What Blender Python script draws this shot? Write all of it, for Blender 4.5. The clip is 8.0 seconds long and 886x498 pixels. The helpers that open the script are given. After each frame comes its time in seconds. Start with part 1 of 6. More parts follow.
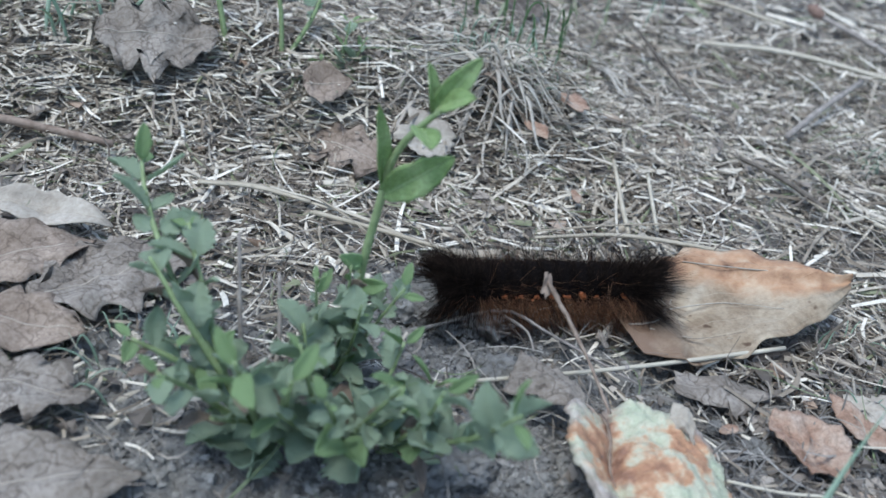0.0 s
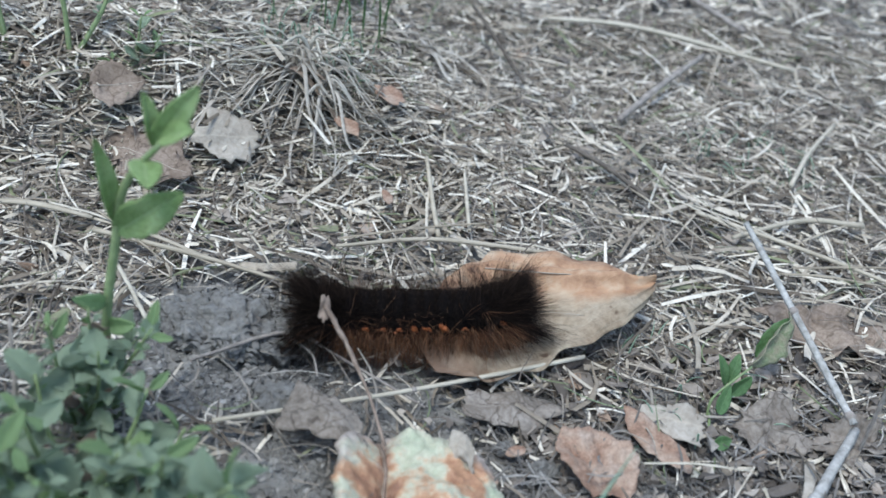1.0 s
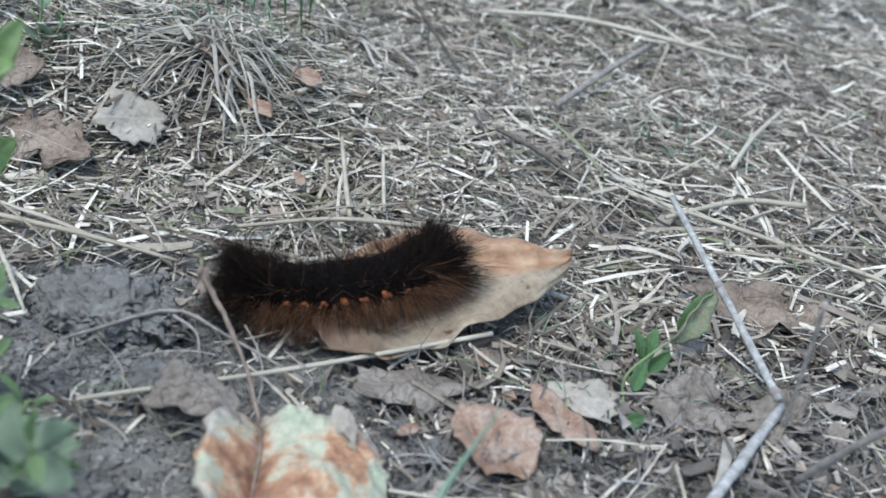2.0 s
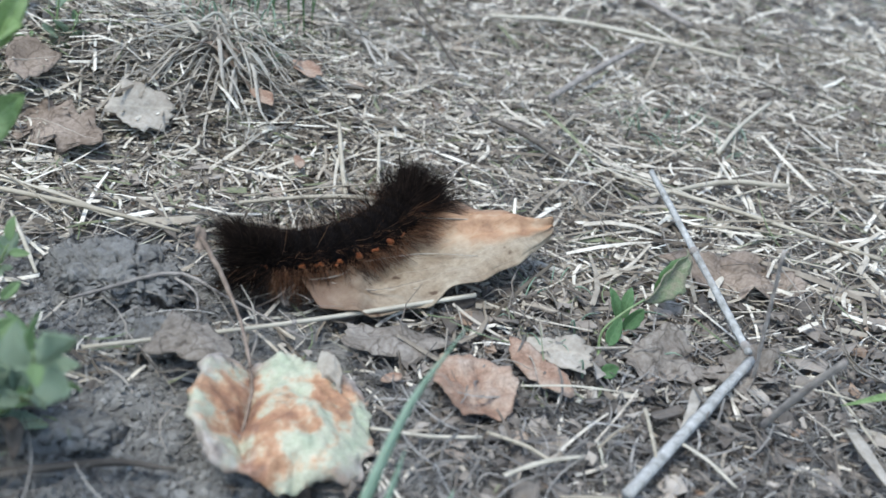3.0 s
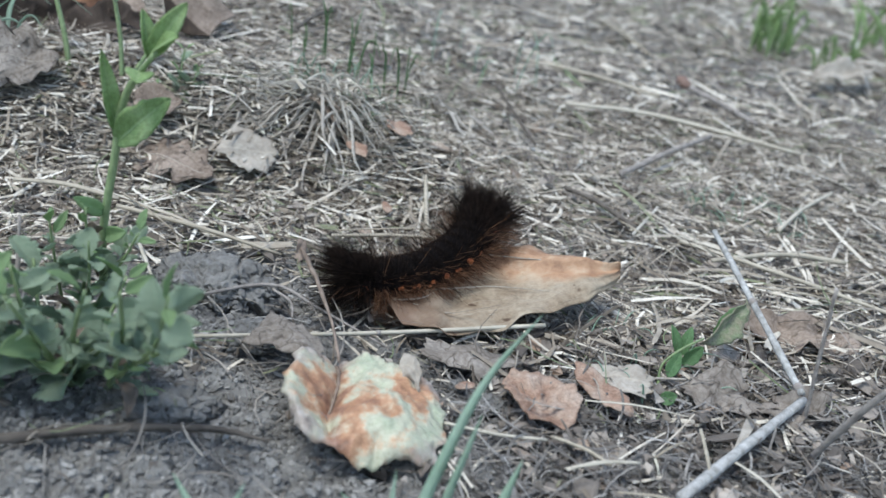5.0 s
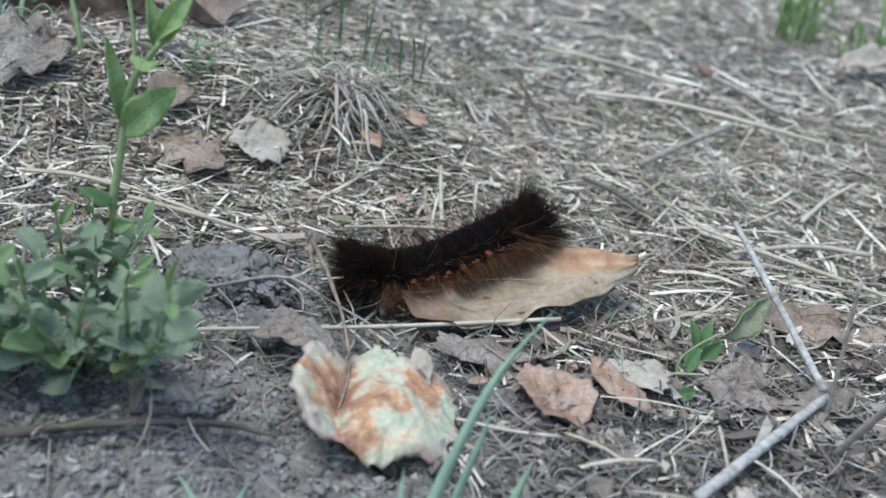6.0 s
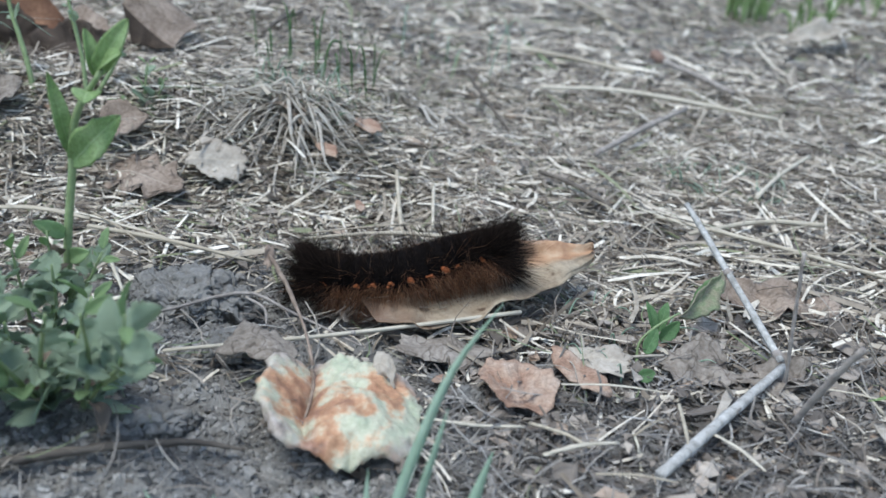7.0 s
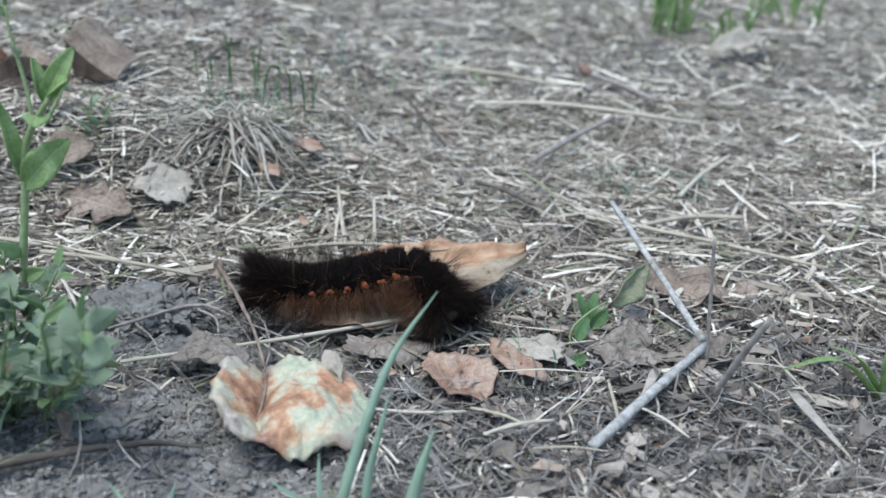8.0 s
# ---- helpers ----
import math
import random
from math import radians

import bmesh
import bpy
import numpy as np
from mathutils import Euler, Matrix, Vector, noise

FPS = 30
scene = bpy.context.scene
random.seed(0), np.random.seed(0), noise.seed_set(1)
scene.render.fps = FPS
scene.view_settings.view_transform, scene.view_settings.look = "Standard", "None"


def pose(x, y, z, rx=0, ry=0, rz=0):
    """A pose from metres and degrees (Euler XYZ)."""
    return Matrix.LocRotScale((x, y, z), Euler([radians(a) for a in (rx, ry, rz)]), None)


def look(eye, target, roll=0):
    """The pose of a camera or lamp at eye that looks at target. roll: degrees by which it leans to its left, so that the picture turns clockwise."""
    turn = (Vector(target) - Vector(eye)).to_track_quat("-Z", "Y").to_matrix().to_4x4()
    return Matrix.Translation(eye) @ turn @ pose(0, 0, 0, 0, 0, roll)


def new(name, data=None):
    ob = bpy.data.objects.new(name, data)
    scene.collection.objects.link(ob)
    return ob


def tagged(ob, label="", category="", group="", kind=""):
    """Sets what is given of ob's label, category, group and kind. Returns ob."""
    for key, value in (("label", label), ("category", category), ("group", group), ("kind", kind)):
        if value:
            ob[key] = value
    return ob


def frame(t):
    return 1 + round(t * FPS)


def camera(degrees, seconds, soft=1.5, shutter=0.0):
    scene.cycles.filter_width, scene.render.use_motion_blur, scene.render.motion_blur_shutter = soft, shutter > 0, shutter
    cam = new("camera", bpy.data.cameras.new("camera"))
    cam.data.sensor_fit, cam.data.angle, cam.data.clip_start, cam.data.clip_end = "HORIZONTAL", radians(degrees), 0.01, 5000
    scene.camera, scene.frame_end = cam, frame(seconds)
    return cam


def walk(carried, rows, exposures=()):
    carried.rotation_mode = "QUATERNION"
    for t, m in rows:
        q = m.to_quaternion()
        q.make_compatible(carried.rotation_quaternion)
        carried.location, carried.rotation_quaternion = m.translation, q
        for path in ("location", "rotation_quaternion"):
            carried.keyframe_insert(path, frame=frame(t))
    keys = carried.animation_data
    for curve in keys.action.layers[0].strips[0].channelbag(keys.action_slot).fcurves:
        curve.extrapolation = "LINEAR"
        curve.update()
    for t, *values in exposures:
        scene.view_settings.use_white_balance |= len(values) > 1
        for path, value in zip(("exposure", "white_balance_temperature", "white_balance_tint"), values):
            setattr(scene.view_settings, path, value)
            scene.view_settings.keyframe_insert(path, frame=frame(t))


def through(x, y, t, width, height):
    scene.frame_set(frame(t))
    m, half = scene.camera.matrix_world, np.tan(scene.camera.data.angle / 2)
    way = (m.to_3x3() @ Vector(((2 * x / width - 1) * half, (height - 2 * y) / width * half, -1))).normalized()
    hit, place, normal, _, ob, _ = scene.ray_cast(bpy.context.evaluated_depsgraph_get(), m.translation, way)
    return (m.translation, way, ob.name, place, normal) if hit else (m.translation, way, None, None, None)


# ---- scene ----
cam = camera(48.0, 8.0, soft=1.55)
cam.data.dof.use_dof = True
cam.data.dof.focus_distance = 0.222
cam.data.dof.aperture_fstop = 20.5
PATH = [
    (0, (0.03421, 0.05630, 0.12582), (0.05744, 0.22361, 0.01873), 9.42),
    (0.5, (0.04684, 0.06628, 0.13709), (0.07694, 0.23003, 0.02629), 8.89),
    (1, (0.06291, 0.07013, 0.13478), (0.10179, 0.23056, 0.02186), 10.43),
    (1.5, (0.07775, 0.07214, 0.12744), (0.11596, 0.23198, 0.01346), 9.12),
    (1.7, (0.08290, 0.07104, 0.12468), (0.12234, 0.23231, 0.01316), 9.49),
    (2.8, (0.08901, 0.06085, 0.11509), (0.12085, 0.23010, 0.01341), 8.20),
    (3, (0.09245, 0.05185, 0.11623), (0.12485, 0.22084, 0.01427), 7.54),
    (3.5, (0.08759, 0.02663, 0.11874), (0.11542, 0.19994, 0.02287), 7.92),
    (4, (0.08556, 0.02206, 0.11549), (0.11034, 0.19872, 0.02506), 7.59),
    (4.5, (0.08778, 0.02407, 0.10787), (0.11261, 0.20435, 0.02492), 8.08),
    (5, (0.08735, 0.02725, 0.10734), (0.10630, 0.20856, 0.02508), 9.06),
    (5.2, (0.08761, 0.02859, 0.10651), (0.10380, 0.21050, 0.02499), 9.81),
    (6.3, (0.09106, 0.03258, 0.10634), (0.10582, 0.21280, 0.02088), 7.78),
    (6.5, (0.09246, 0.03372, 0.10638), (0.10758, 0.21437, 0.02188), 7.09),
    (7, (0.09498, 0.02745, 0.10839), (0.11303, 0.20810, 0.02448), 4.48),
    (7.5, (0.09551, 0.02187, 0.10909), (0.12235, 0.20250, 0.02753), 4.21),
    (8, (0.09673, 0.01311, 0.10890), (0.12412, 0.19505, 0.03051), 2.63),
]
walk(cam, [(t, look(eye, target, roll)) for t, eye, target, roll in PATH], [(0.0, 1.0, 5720, 4.5), (1.0, 1.02, 5830, 4.0), (1.5, 1.01, 5850, 4.0), (3.5, 1.19, 5990, 4.0), (5.0, 1.07, 6010, 4.5), (6.5, 1.1, 5970, 4.5), (8.0, 1.14, 5940, 4.5)])

# ---------------------------------------------------------------- light
world = bpy.data.worlds.new("sky")
scene.world = world
world.use_nodes = True
wn = world.node_tree
sky = wn.nodes.new("ShaderNodeTexSky")
sky.sky_type, sky.sun_disc = "NISHITA", False
sky.sun_elevation, sky.sun_rotation = radians(70), radians(-125)
grey = wn.nodes.new("ShaderNodeHueSaturation")
grey.inputs["Saturation"].default_value = 0.85
wn.links.new(sky.outputs["Color"], grey.inputs["Color"])
wn.links.new(grey.outputs["Color"], wn.nodes["Background"].inputs["Color"])
wn.nodes["Background"].inputs["Strength"].default_value = 0.13
sun = new("sun", bpy.data.lights.new("sun", "SUN"))
sun.data.energy, sun.data.angle, sun.data.color = 1.5, radians(24), (1.0, 0.97, 0.93)
sun.matrix_world = look((-0.37, -0.26, 1.25), (0, 0, 0))

# ---------------------------------------------------------------- materials
def nodes_of(name, rough=0.8, spec=0.3):
    mat = bpy.data.materials.new(name)
    mat.use_nodes = True
    nt = mat.node_tree
    bsdf = nt.nodes["Principled BSDF"]
    bsdf.inputs["Roughness"].default_value = rough
    bsdf.inputs["Specular IOR Level"].default_value = spec
    return mat, nt, bsdf


def coords(nt, stretch=(1, 1, 1), kind="Object"):
    tc = nt.nodes.new("ShaderNodeTexCoord")
    mp = nt.nodes.new("ShaderNodeMapping")
    mp.inputs["Scale"].default_value = stretch
    nt.links.new(tc.outputs[kind], mp.inputs["Vector"])
    return mp.outputs["Vector"]


def grain(nt, vec, scale, detail=4.0, rough=0.6):
    n = nt.nodes.new("ShaderNodeTexNoise")
    n.inputs["Scale"].default_value, n.inputs["Detail"].default_value = scale, detail
    n.inputs["Roughness"].default_value = rough
    nt.links.new(vec, n.inputs["Vector"])
    return n.outputs["Fac"]


def ramp(nt, fac, stops):
    r = nt.nodes.new("ShaderNodeValToRGB")
    e = r.color_ramp.elements
    while len(e) < len(stops):
        e.new(0.5)
    for k, (at, c) in zip(e, stops):
        k.position, k.color = at, (*c, 1)
    nt.links.new(fac, r.inputs["Fac"])
    return r.outputs["Color"]


def mixed(nt, a, b, fac, mode="MIX"):
    m = nt.nodes.new("ShaderNodeMix")
    m.data_type, m.blend_type = "RGBA", mode
    for socket, value in ((m.inputs[0], fac), (m.inputs[6], a), (m.inputs[7], b)):
        if hasattr(value, "links"):
            nt.links.new(value, socket)
        else:
            socket.default_value = value if not isinstance(value, tuple) else (*value, 1)
    return m.outputs[2]


def bumped(nt, bsdf, height, strength=0.5, distance=0.0005):
    b = nt.nodes.new("ShaderNodeBump")
    b.inputs["Strength"].default_value, b.inputs["Distance"].default_value = strength, distance
    nt.links.new(height, b.inputs["Height"])
    nt.links.new(b.outputs["Normal"], bsdf.inputs["Normal"])


def island(nt):
    return nt.nodes.new("ShaderNodeNewGeometry").outputs["Random Per Island"]


def object_random(nt):
    return nt.nodes.new("ShaderNodeObjectInfo").outputs["Random"]


def soil_material():
    mat, nt, bsdf = nodes_of("grey_clay_soil", 0.95, 0.15)
    v = coords(nt)
    c = ramp(nt, grain(nt, v, 55, 6, 0.65), [(0.3, (0.195, 0.187, 0.172)), (0.55, (0.3, 0.288, 0.266)), (0.8, (0.42, 0.402, 0.372))])
    d = ramp(nt, grain(nt, v, 700, 5, 0.7), [(0.3, (0.45, 0.44, 0.43)), (0.7, (1.0, 1.0, 1.0))])
    nt.links.new(mixed(nt, c, d, 0.75, "MULTIPLY"), bsdf.inputs["Base Color"])
    bumped(nt, bsdf, grain(nt, v, 900, 6, 0.75), 0.9, 0.0008)
    return mat


def crumb_material():
    mat, nt, bsdf = nodes_of("soil_crumb", 0.95, 0.15)
    v = coords(nt)
    c = ramp(nt, island(nt), [(0.0, (0.16, 0.153, 0.141)), (0.5, (0.265, 0.254, 0.235)), (0.95, (0.37, 0.355, 0.328)), (1.0, (0.48, 0.462, 0.43))])
    d = ramp(nt, grain(nt, v, 1300, 4, 0.7), [(0.3, (0.55, 0.53, 0.5)), (0.7, (1.0, 1.0, 1.0))])
    nt.links.new(mixed(nt, c, d, 0.8, "MULTIPLY"), bsdf.inputs["Base Color"])
    bumped(nt, bsdf, grain(nt, v, 1800, 4, 0.7), 0.7, 0.0004)
    return mat


def straw_material(name, stops, pick, along=(1, 1, 1)):
    mat, nt, bsdf = nodes_of(name, 0.62, 0.35)
    v = coords(nt, along)
    c = ramp(nt, pick(nt), stops)
    d = ramp(nt, grain(nt, v, 420, 4, 0.65), [(0.25, (0.5, 0.47, 0.43)), (0.65, (1.0, 1.0, 1.0))])
    e = ramp(nt, grain(nt, v, 95, 3, 0.6), [(0.35, (0.62, 0.58, 0.53)), (0.58, (1.0, 1.0, 1.0))])
    nt.links.new(mixed(nt, mixed(nt, c, d, 0.72, "MULTIPLY"), e, 0.35, "MULTIPLY"), bsdf.inputs["Base Color"])
    bumped(nt, bsdf, grain(nt, v, 1500, 3, 0.6), 0.6, 0.0003)
    return mat


def leaf_material(name, stops, scale=60, vein=(0.5, 0.42, 0.3), vein_amount=0.35, rough=0.65, through=0.12, speck=0.5, cracks=0.0, diagonal=False):
    """Leaf with lateral veins from the blade's own coordinates, blotches and fine cells."""
    mat, nt, bsdf = nodes_of(name, rough, 0.3)
    v = coords(nt)
    c = ramp(nt, grain(nt, v, scale, 5, 0.6), stops)
    d = ramp(nt, grain(nt, v, scale * 9, 5, 0.7), [(0.32, (0.45, 0.4, 0.36)), (0.62, (1.0, 1.0, 1.0))])
    c = mixed(nt, c, d, speck, "MULTIPLY")
    if cracks:
        vor = nt.nodes.new("ShaderNodeTexVoronoi")
        vor.feature = "DISTANCE_TO_EDGE"
        vor.inputs["Scale"].default_value = 190
        warp = nt.nodes.new("ShaderNodeTexNoise")
        warp.inputs["Scale"].default_value = 260
        bend = nt.nodes.new("ShaderNodeVectorMath")
        bend.operation = "MULTIPLY_ADD"
        bend.inputs[1].default_value = (0.006, 0.006, 0.006)
        nt.links.new(v, warp.inputs["Vector"])
        nt.links.new(warp.outputs["Color"], bend.inputs[0])
        nt.links.new(v, bend.inputs[2])
        nt.links.new(bend.outputs[0], vor.inputs["Vector"])
        c = mixed(nt, c, ramp(nt, vor.outputs["Distance"], [(0.0, (0.3, 0.27, 0.25)), (0.05, (1.0, 1.0, 1.0))]), cracks, "MULTIPLY")
    uv = nt.nodes.new("ShaderNodeUVMap")
    uv.uv_map = "blade"
    sep = nt.nodes.new("ShaderNodeSeparateXYZ")
    nt.links.new(uv.outputs["UV"], sep.inputs[0])
    if diagonal:
        turn = nt.nodes.new("ShaderNodeMapping")
        turn.inputs["Rotation"].default_value = (0, 0, radians(-60))
        turn.inputs["Location"].default_value = (-0.02, 0.5346, 0)
        nt.links.new(uv.outputs["UV"], turn.inputs["Vector"])
        nt.links.new(turn.outputs["Vector"], sep.inputs[0])

    def op(kind, a, b=None):
        m = nt.nodes.new("ShaderNodeMath")
        m.operation = kind
        for socket, value in zip(m.inputs, (a, b)):
            if value is None:
                continue
            if hasattr(value, "links"):
                nt.links.new(value, socket)
            else:
                socket.default_value = value
        return m.outputs[0]

    across = op("ABSOLUTE", op("SUBTRACT", sep.outputs[1], 0.5))
    slant = op("SUBTRACT", op("MULTIPLY", sep.outputs[0], 7.0), op("MULTIPLY", across, 4.5))
    wob = op("ADD", slant, op("MULTIPLY", grain(nt, v, 120, 2), 0.3))
    line = op("ABSOLUTE", op("SUBTRACT", op("FRACT", wob), 0.5))
    veins = op("MAXIMUM", op("SUBTRACT", 1.0, op("MULTIPLY", line, 28.0)), op("SUBTRACT", 1.0, op("MULTIPLY", across, 26.0)))
    veins = op("MAXIMUM", veins, 0.0)
    c = mixed(nt, c, vein, op("MULTIPLY", veins, vein_amount))
    nt.links.new(c, bsdf.inputs["Base Color"])
    bumped(nt, bsdf, op("ADD", op("MULTIPLY", veins, 0.25), grain(nt, v, 700, 4, 0.65)), 0.55, 0.0005)
    if through:
        tr = nt.nodes.new("ShaderNodeBsdfTranslucent")
        nt.links.new(c, tr.inputs["Color"])
        mx = nt.nodes.new("ShaderNodeMixShader")
        mx.inputs[0].default_value = through
        out = nt.nodes["Material Output"]
        nt.links.new(bsdf.outputs[0], mx.inputs[1])
        nt.links.new(tr.outputs[0], mx.inputs[2])
        nt.links.new(mx.outputs[0], out.inputs["Surface"])
    return mat


def simple_material(name, low, high, scale=400, rough=0.6, spec=0.3, bump=0.3, stretch=(1, 1, 1)):
    mat, nt, bsdf = nodes_of(name, rough, spec)
    v = coords(nt, stretch)
    f = grain(nt, v, scale, 4, 0.65)
    nt.links.new(ramp(nt, f, [(0.3, low), (0.7, high)]), bsdf.inputs["Base Color"])
    bumped(nt, bsdf, grain(nt, v, scale * 2.5, 4, 0.7), bump, 0.0003)
    return mat


def hair_material(name, stops, rough, spec):
    """Fine hair whose strands differ from one another."""
    mat, nt, bsdf = nodes_of(name, rough, spec)
    nt.links.new(ramp(nt, island(nt), stops), bsdf.inputs["Base Color"])
    return mat


def main_leaf_material():
    """Tan leaf, pale olive on its near half and rust brown on its far half and tip."""
    mat = leaf_material("tan_rust_leaf", [(0.25, (0.15, 0.105, 0.065)), (0.42, (0.29, 0.22, 0.145)), (0.58, (0.4, 0.325, 0.23)), (0.8, (0.5, 0.43, 0.325))], 85, (0.56, 0.49, 0.38), 0.3, 0.6, 0.1, 0.6, diagonal=True)
    nt = mat.node_tree
    bsdf = nt.nodes["Principled BSDF"]
    base = bsdf.inputs["Base Color"].links[0].from_socket
    uv = nt.nodes.new("ShaderNodeUVMap")
    uv.uv_map = "blade"
    sep = nt.nodes.new("ShaderNodeSeparateXYZ")
    nt.links.new(uv.outputs["UV"], sep.inputs[0])
    n = grain(nt, coords(nt), 90, 5, 0.65)
    mul = nt.nodes.new("ShaderNodeMath")
    mul.operation, mul.inputs[1].default_value = "MULTIPLY_ADD", 0.22
    nt.links.new(n, mul.inputs[0])
    lean = nt.nodes.new("ShaderNodeMath")
    lean.operation, lean.inputs[1].default_value = "MULTIPLY_ADD", 0.75
    nt.links.new(sep.outputs[0], lean.inputs[0])
    nt.links.new(sep.outputs[1], lean.inputs[2])
    nt.links.new(lean.outputs[0], mul.inputs[2])
    half = nt.nodes.new("ShaderNodeMath")
    half.operation, half.inputs[1].default_value = "MULTIPLY", 0.5
    nt.links.new(mul.outputs[0], half.inputs[0])
    fac = ramp(nt, half.outputs[0], [(0.495, (0, 0, 0)), (0.57, (0.8, 0.8, 0.8))])
    rust = ramp(nt, grain(nt, coords(nt), 160, 4), [(0.3, (0.15, 0.075, 0.042)), (0.42, (0.31, 0.16, 0.085)), (0.54, (0.45, 0.26, 0.145)), (0.68, (0.54, 0.4, 0.27))])
    col = mixed(nt, base, rust, fac)
    col = mixed(nt, col, ramp(nt, grain(nt, coords(nt), 330, 1, 0.4), [(0.24, (0.3, 0.22, 0.18)), (0.3, (1, 1, 1))]), 0.9, "MULTIPLY")
    # dark brown towards the leaf's base
    browning = nt.nodes.new("ShaderNodeMath")
    browning.operation, browning.inputs[1].default_value = "MULTIPLY_ADD", 0.35
    nt.links.new(n, browning.inputs[0])
    nt.links.new(sep.outputs[0], browning.inputs[2])
    col = mixed(nt, (0.16, 0.095, 0.06), col, ramp(nt, browning.outputs[0], [(0.28, (0.1, 0.1, 0.1)), (0.5, (1, 1, 1))]))
    for link in list(nt.links):
        if link.from_socket == base and link.to_node.type in ("BSDF_PRINCIPLED", "BSDF_TRANSLUCENT"):
            nt.links.new(col, link.to_socket)
    return mat


def mottled_material():
    """Green and orange blotches with a dry grey-tan border."""
    mat = leaf_material("mottled_green_orange_leaf", [(0.3, (0.2, 0.11, 0.07)), (0.4, (0.36, 0.19, 0.11)), (0.47, (0.5, 0.29, 0.165)), (0.52, (0.56, 0.44, 0.3)), (0.56, (0.52, 0.505, 0.37)), (0.72, (0.44, 0.48, 0.33))], 125, (0.5, 0.42, 0.3), 0.0, 0.4, 0.12, 0.4)
    nt = mat.node_tree
    base = nt.nodes["Principled BSDF"].inputs["Base Color"].links[0].from_socket
    uv = nt.nodes.new("ShaderNodeUVMap")
    uv.uv_map = "blade"
    far = nt.nodes.new("ShaderNodeVectorMath")
    far.operation, far.inputs[1].default_value = "DISTANCE", (0.52, 0.48, 0)
    nt.links.new(uv.outputs["UV"], far.inputs[0])
    add = nt.nodes.new("ShaderNodeMath")
    add.operation, add.inputs[1].default_value = "MULTIPLY_ADD", 0.42
    nt.links.new(grain(nt, coords(nt), 160, 4), add.inputs[0])
    nt.links.new(far.outputs["Value"], add.inputs[2])
    fac = ramp(nt, add.outputs[0], [(0.7, (0, 0, 0)), (0.84, (1, 1, 1))])
    dry = ramp(nt, grain(nt, coords(nt), 420, 4), [(0.3, (0.2, 0.16, 0.13)), (0.55, (0.4, 0.34, 0.29)), (0.75, (0.5, 0.45, 0.4))])
    # brown stain along the fold
    sep = nt.nodes.new("ShaderNodeSeparateXYZ")
    nt.links.new(uv.outputs["UV"], sep.inputs[0])
    off = nt.nodes.new("ShaderNodeMath")
    off.operation, off.inputs[1].default_value = "SUBTRACT", 0.3
    nt.links.new(sep.outputs[0], off.inputs[0])
    size = nt.nodes.new("ShaderNodeMath")
    size.operation = "ABSOLUTE"
    nt.links.new(off.outputs[0], size.inputs[0])
    near = nt.nodes.new("ShaderNodeMath")
    near.operation, near.inputs[1].default_value = "MULTIPLY_ADD", 0.3
    nt.links.new(grain(nt, coords(nt), 210, 5), near.inputs[0])
    nt.links.new(size.outputs[0], near.inputs[2])
    browning = ramp(nt, near.outputs[0], [(0.15, (0.75, 0.75, 0.75)), (0.22, (0, 0, 0))])
    base_now = mixed(nt, base, ramp(nt, grain(nt, coords(nt), 500, 4), [(0.3, (0.15, 0.08, 0.055)), (0.55, (0.34, 0.2, 0.14)), (0.75, (0.5, 0.4, 0.33))]), browning)
    col = mixed(nt, base_now, dry, fac)
    for link in list(nt.links):
        if link.from_socket == base and link.to_node.type in ("BSDF_PRINCIPLED", "BSDF_TRANSLUCENT"):
            nt.links.new(col, link.to_socket)
    return mat


SOIL, CRUMB = soil_material(), crumb_material()
PALE = [(0.0, (0.076, 0.058, 0.040)), (0.2, (0.218, 0.178, 0.132)), (0.48, (0.478, 0.419, 0.332)), (0.76, (0.717, 0.653, 0.541)), (0.945, (0.900, 0.840, 0.720)), (0.96, (0.254, 0.260, 0.162)), (1.0, (0.203, 0.220, 0.115))]
CHAFF = straw_material("grass_clippings", PALE, island)
STRAW = straw_material("dry_straw", [(0.0, (0.300, 0.254, 0.184)), (0.5, (0.430, 0.375, 0.285)), (1.0, (0.570, 0.517, 0.414))], object_random, (0.25, 1, 1))
FIBRE = straw_material("grass_fibre", [(0.0, (0.1, 0.08, 0.062)), (0.5, (0.22, 0.185, 0.15)), (0.92, (0.38, 0.34, 0.29)), (0.94, (0.17, 0.2, 0.1)), (1.0, (0.2, 0.25, 0.13))], island)
GREY_FIBRE = straw_material("grey_fibre", [(0.0, (0.086, 0.077, 0.066)), (0.5, (0.189, 0.172, 0.153)), (0.9, (0.310, 0.288, 0.259)), (1.0, (0.430, 0.408, 0.374))], island)
FLAKE = straw_material("leaf_flake", [(0.0, (0.090, 0.076, 0.064)), (0.4, (0.198, 0.169, 0.141)), (0.75, (0.324, 0.280, 0.235)), (0.93, (0.468, 0.418, 0.357)), (1.0, (0.324, 0.214, 0.139))], island)
TWIG = simple_material("weathered_twig", (0.21, 0.2, 0.18), (0.5, 0.482, 0.45), 520, 0.75, 0.2, 0.7)
BARK = simple_material("dark_bark", (0.055, 0.045, 0.037), (0.15, 0.128, 0.105), 350, 0.85, 0.2, 0.8, (0.3, 1, 1))
BROWNSTEM = simple_material("brown_stem", (0.14, 0.1, 0.075), (0.3, 0.235, 0.185), 400, 0.8, 0.2, 0.6)
DEADSTEM = simple_material("dead_grey_stem", (0.17, 0.145, 0.125), (0.37, 0.33, 0.29), 350, 0.85, 0.2, 0.8)
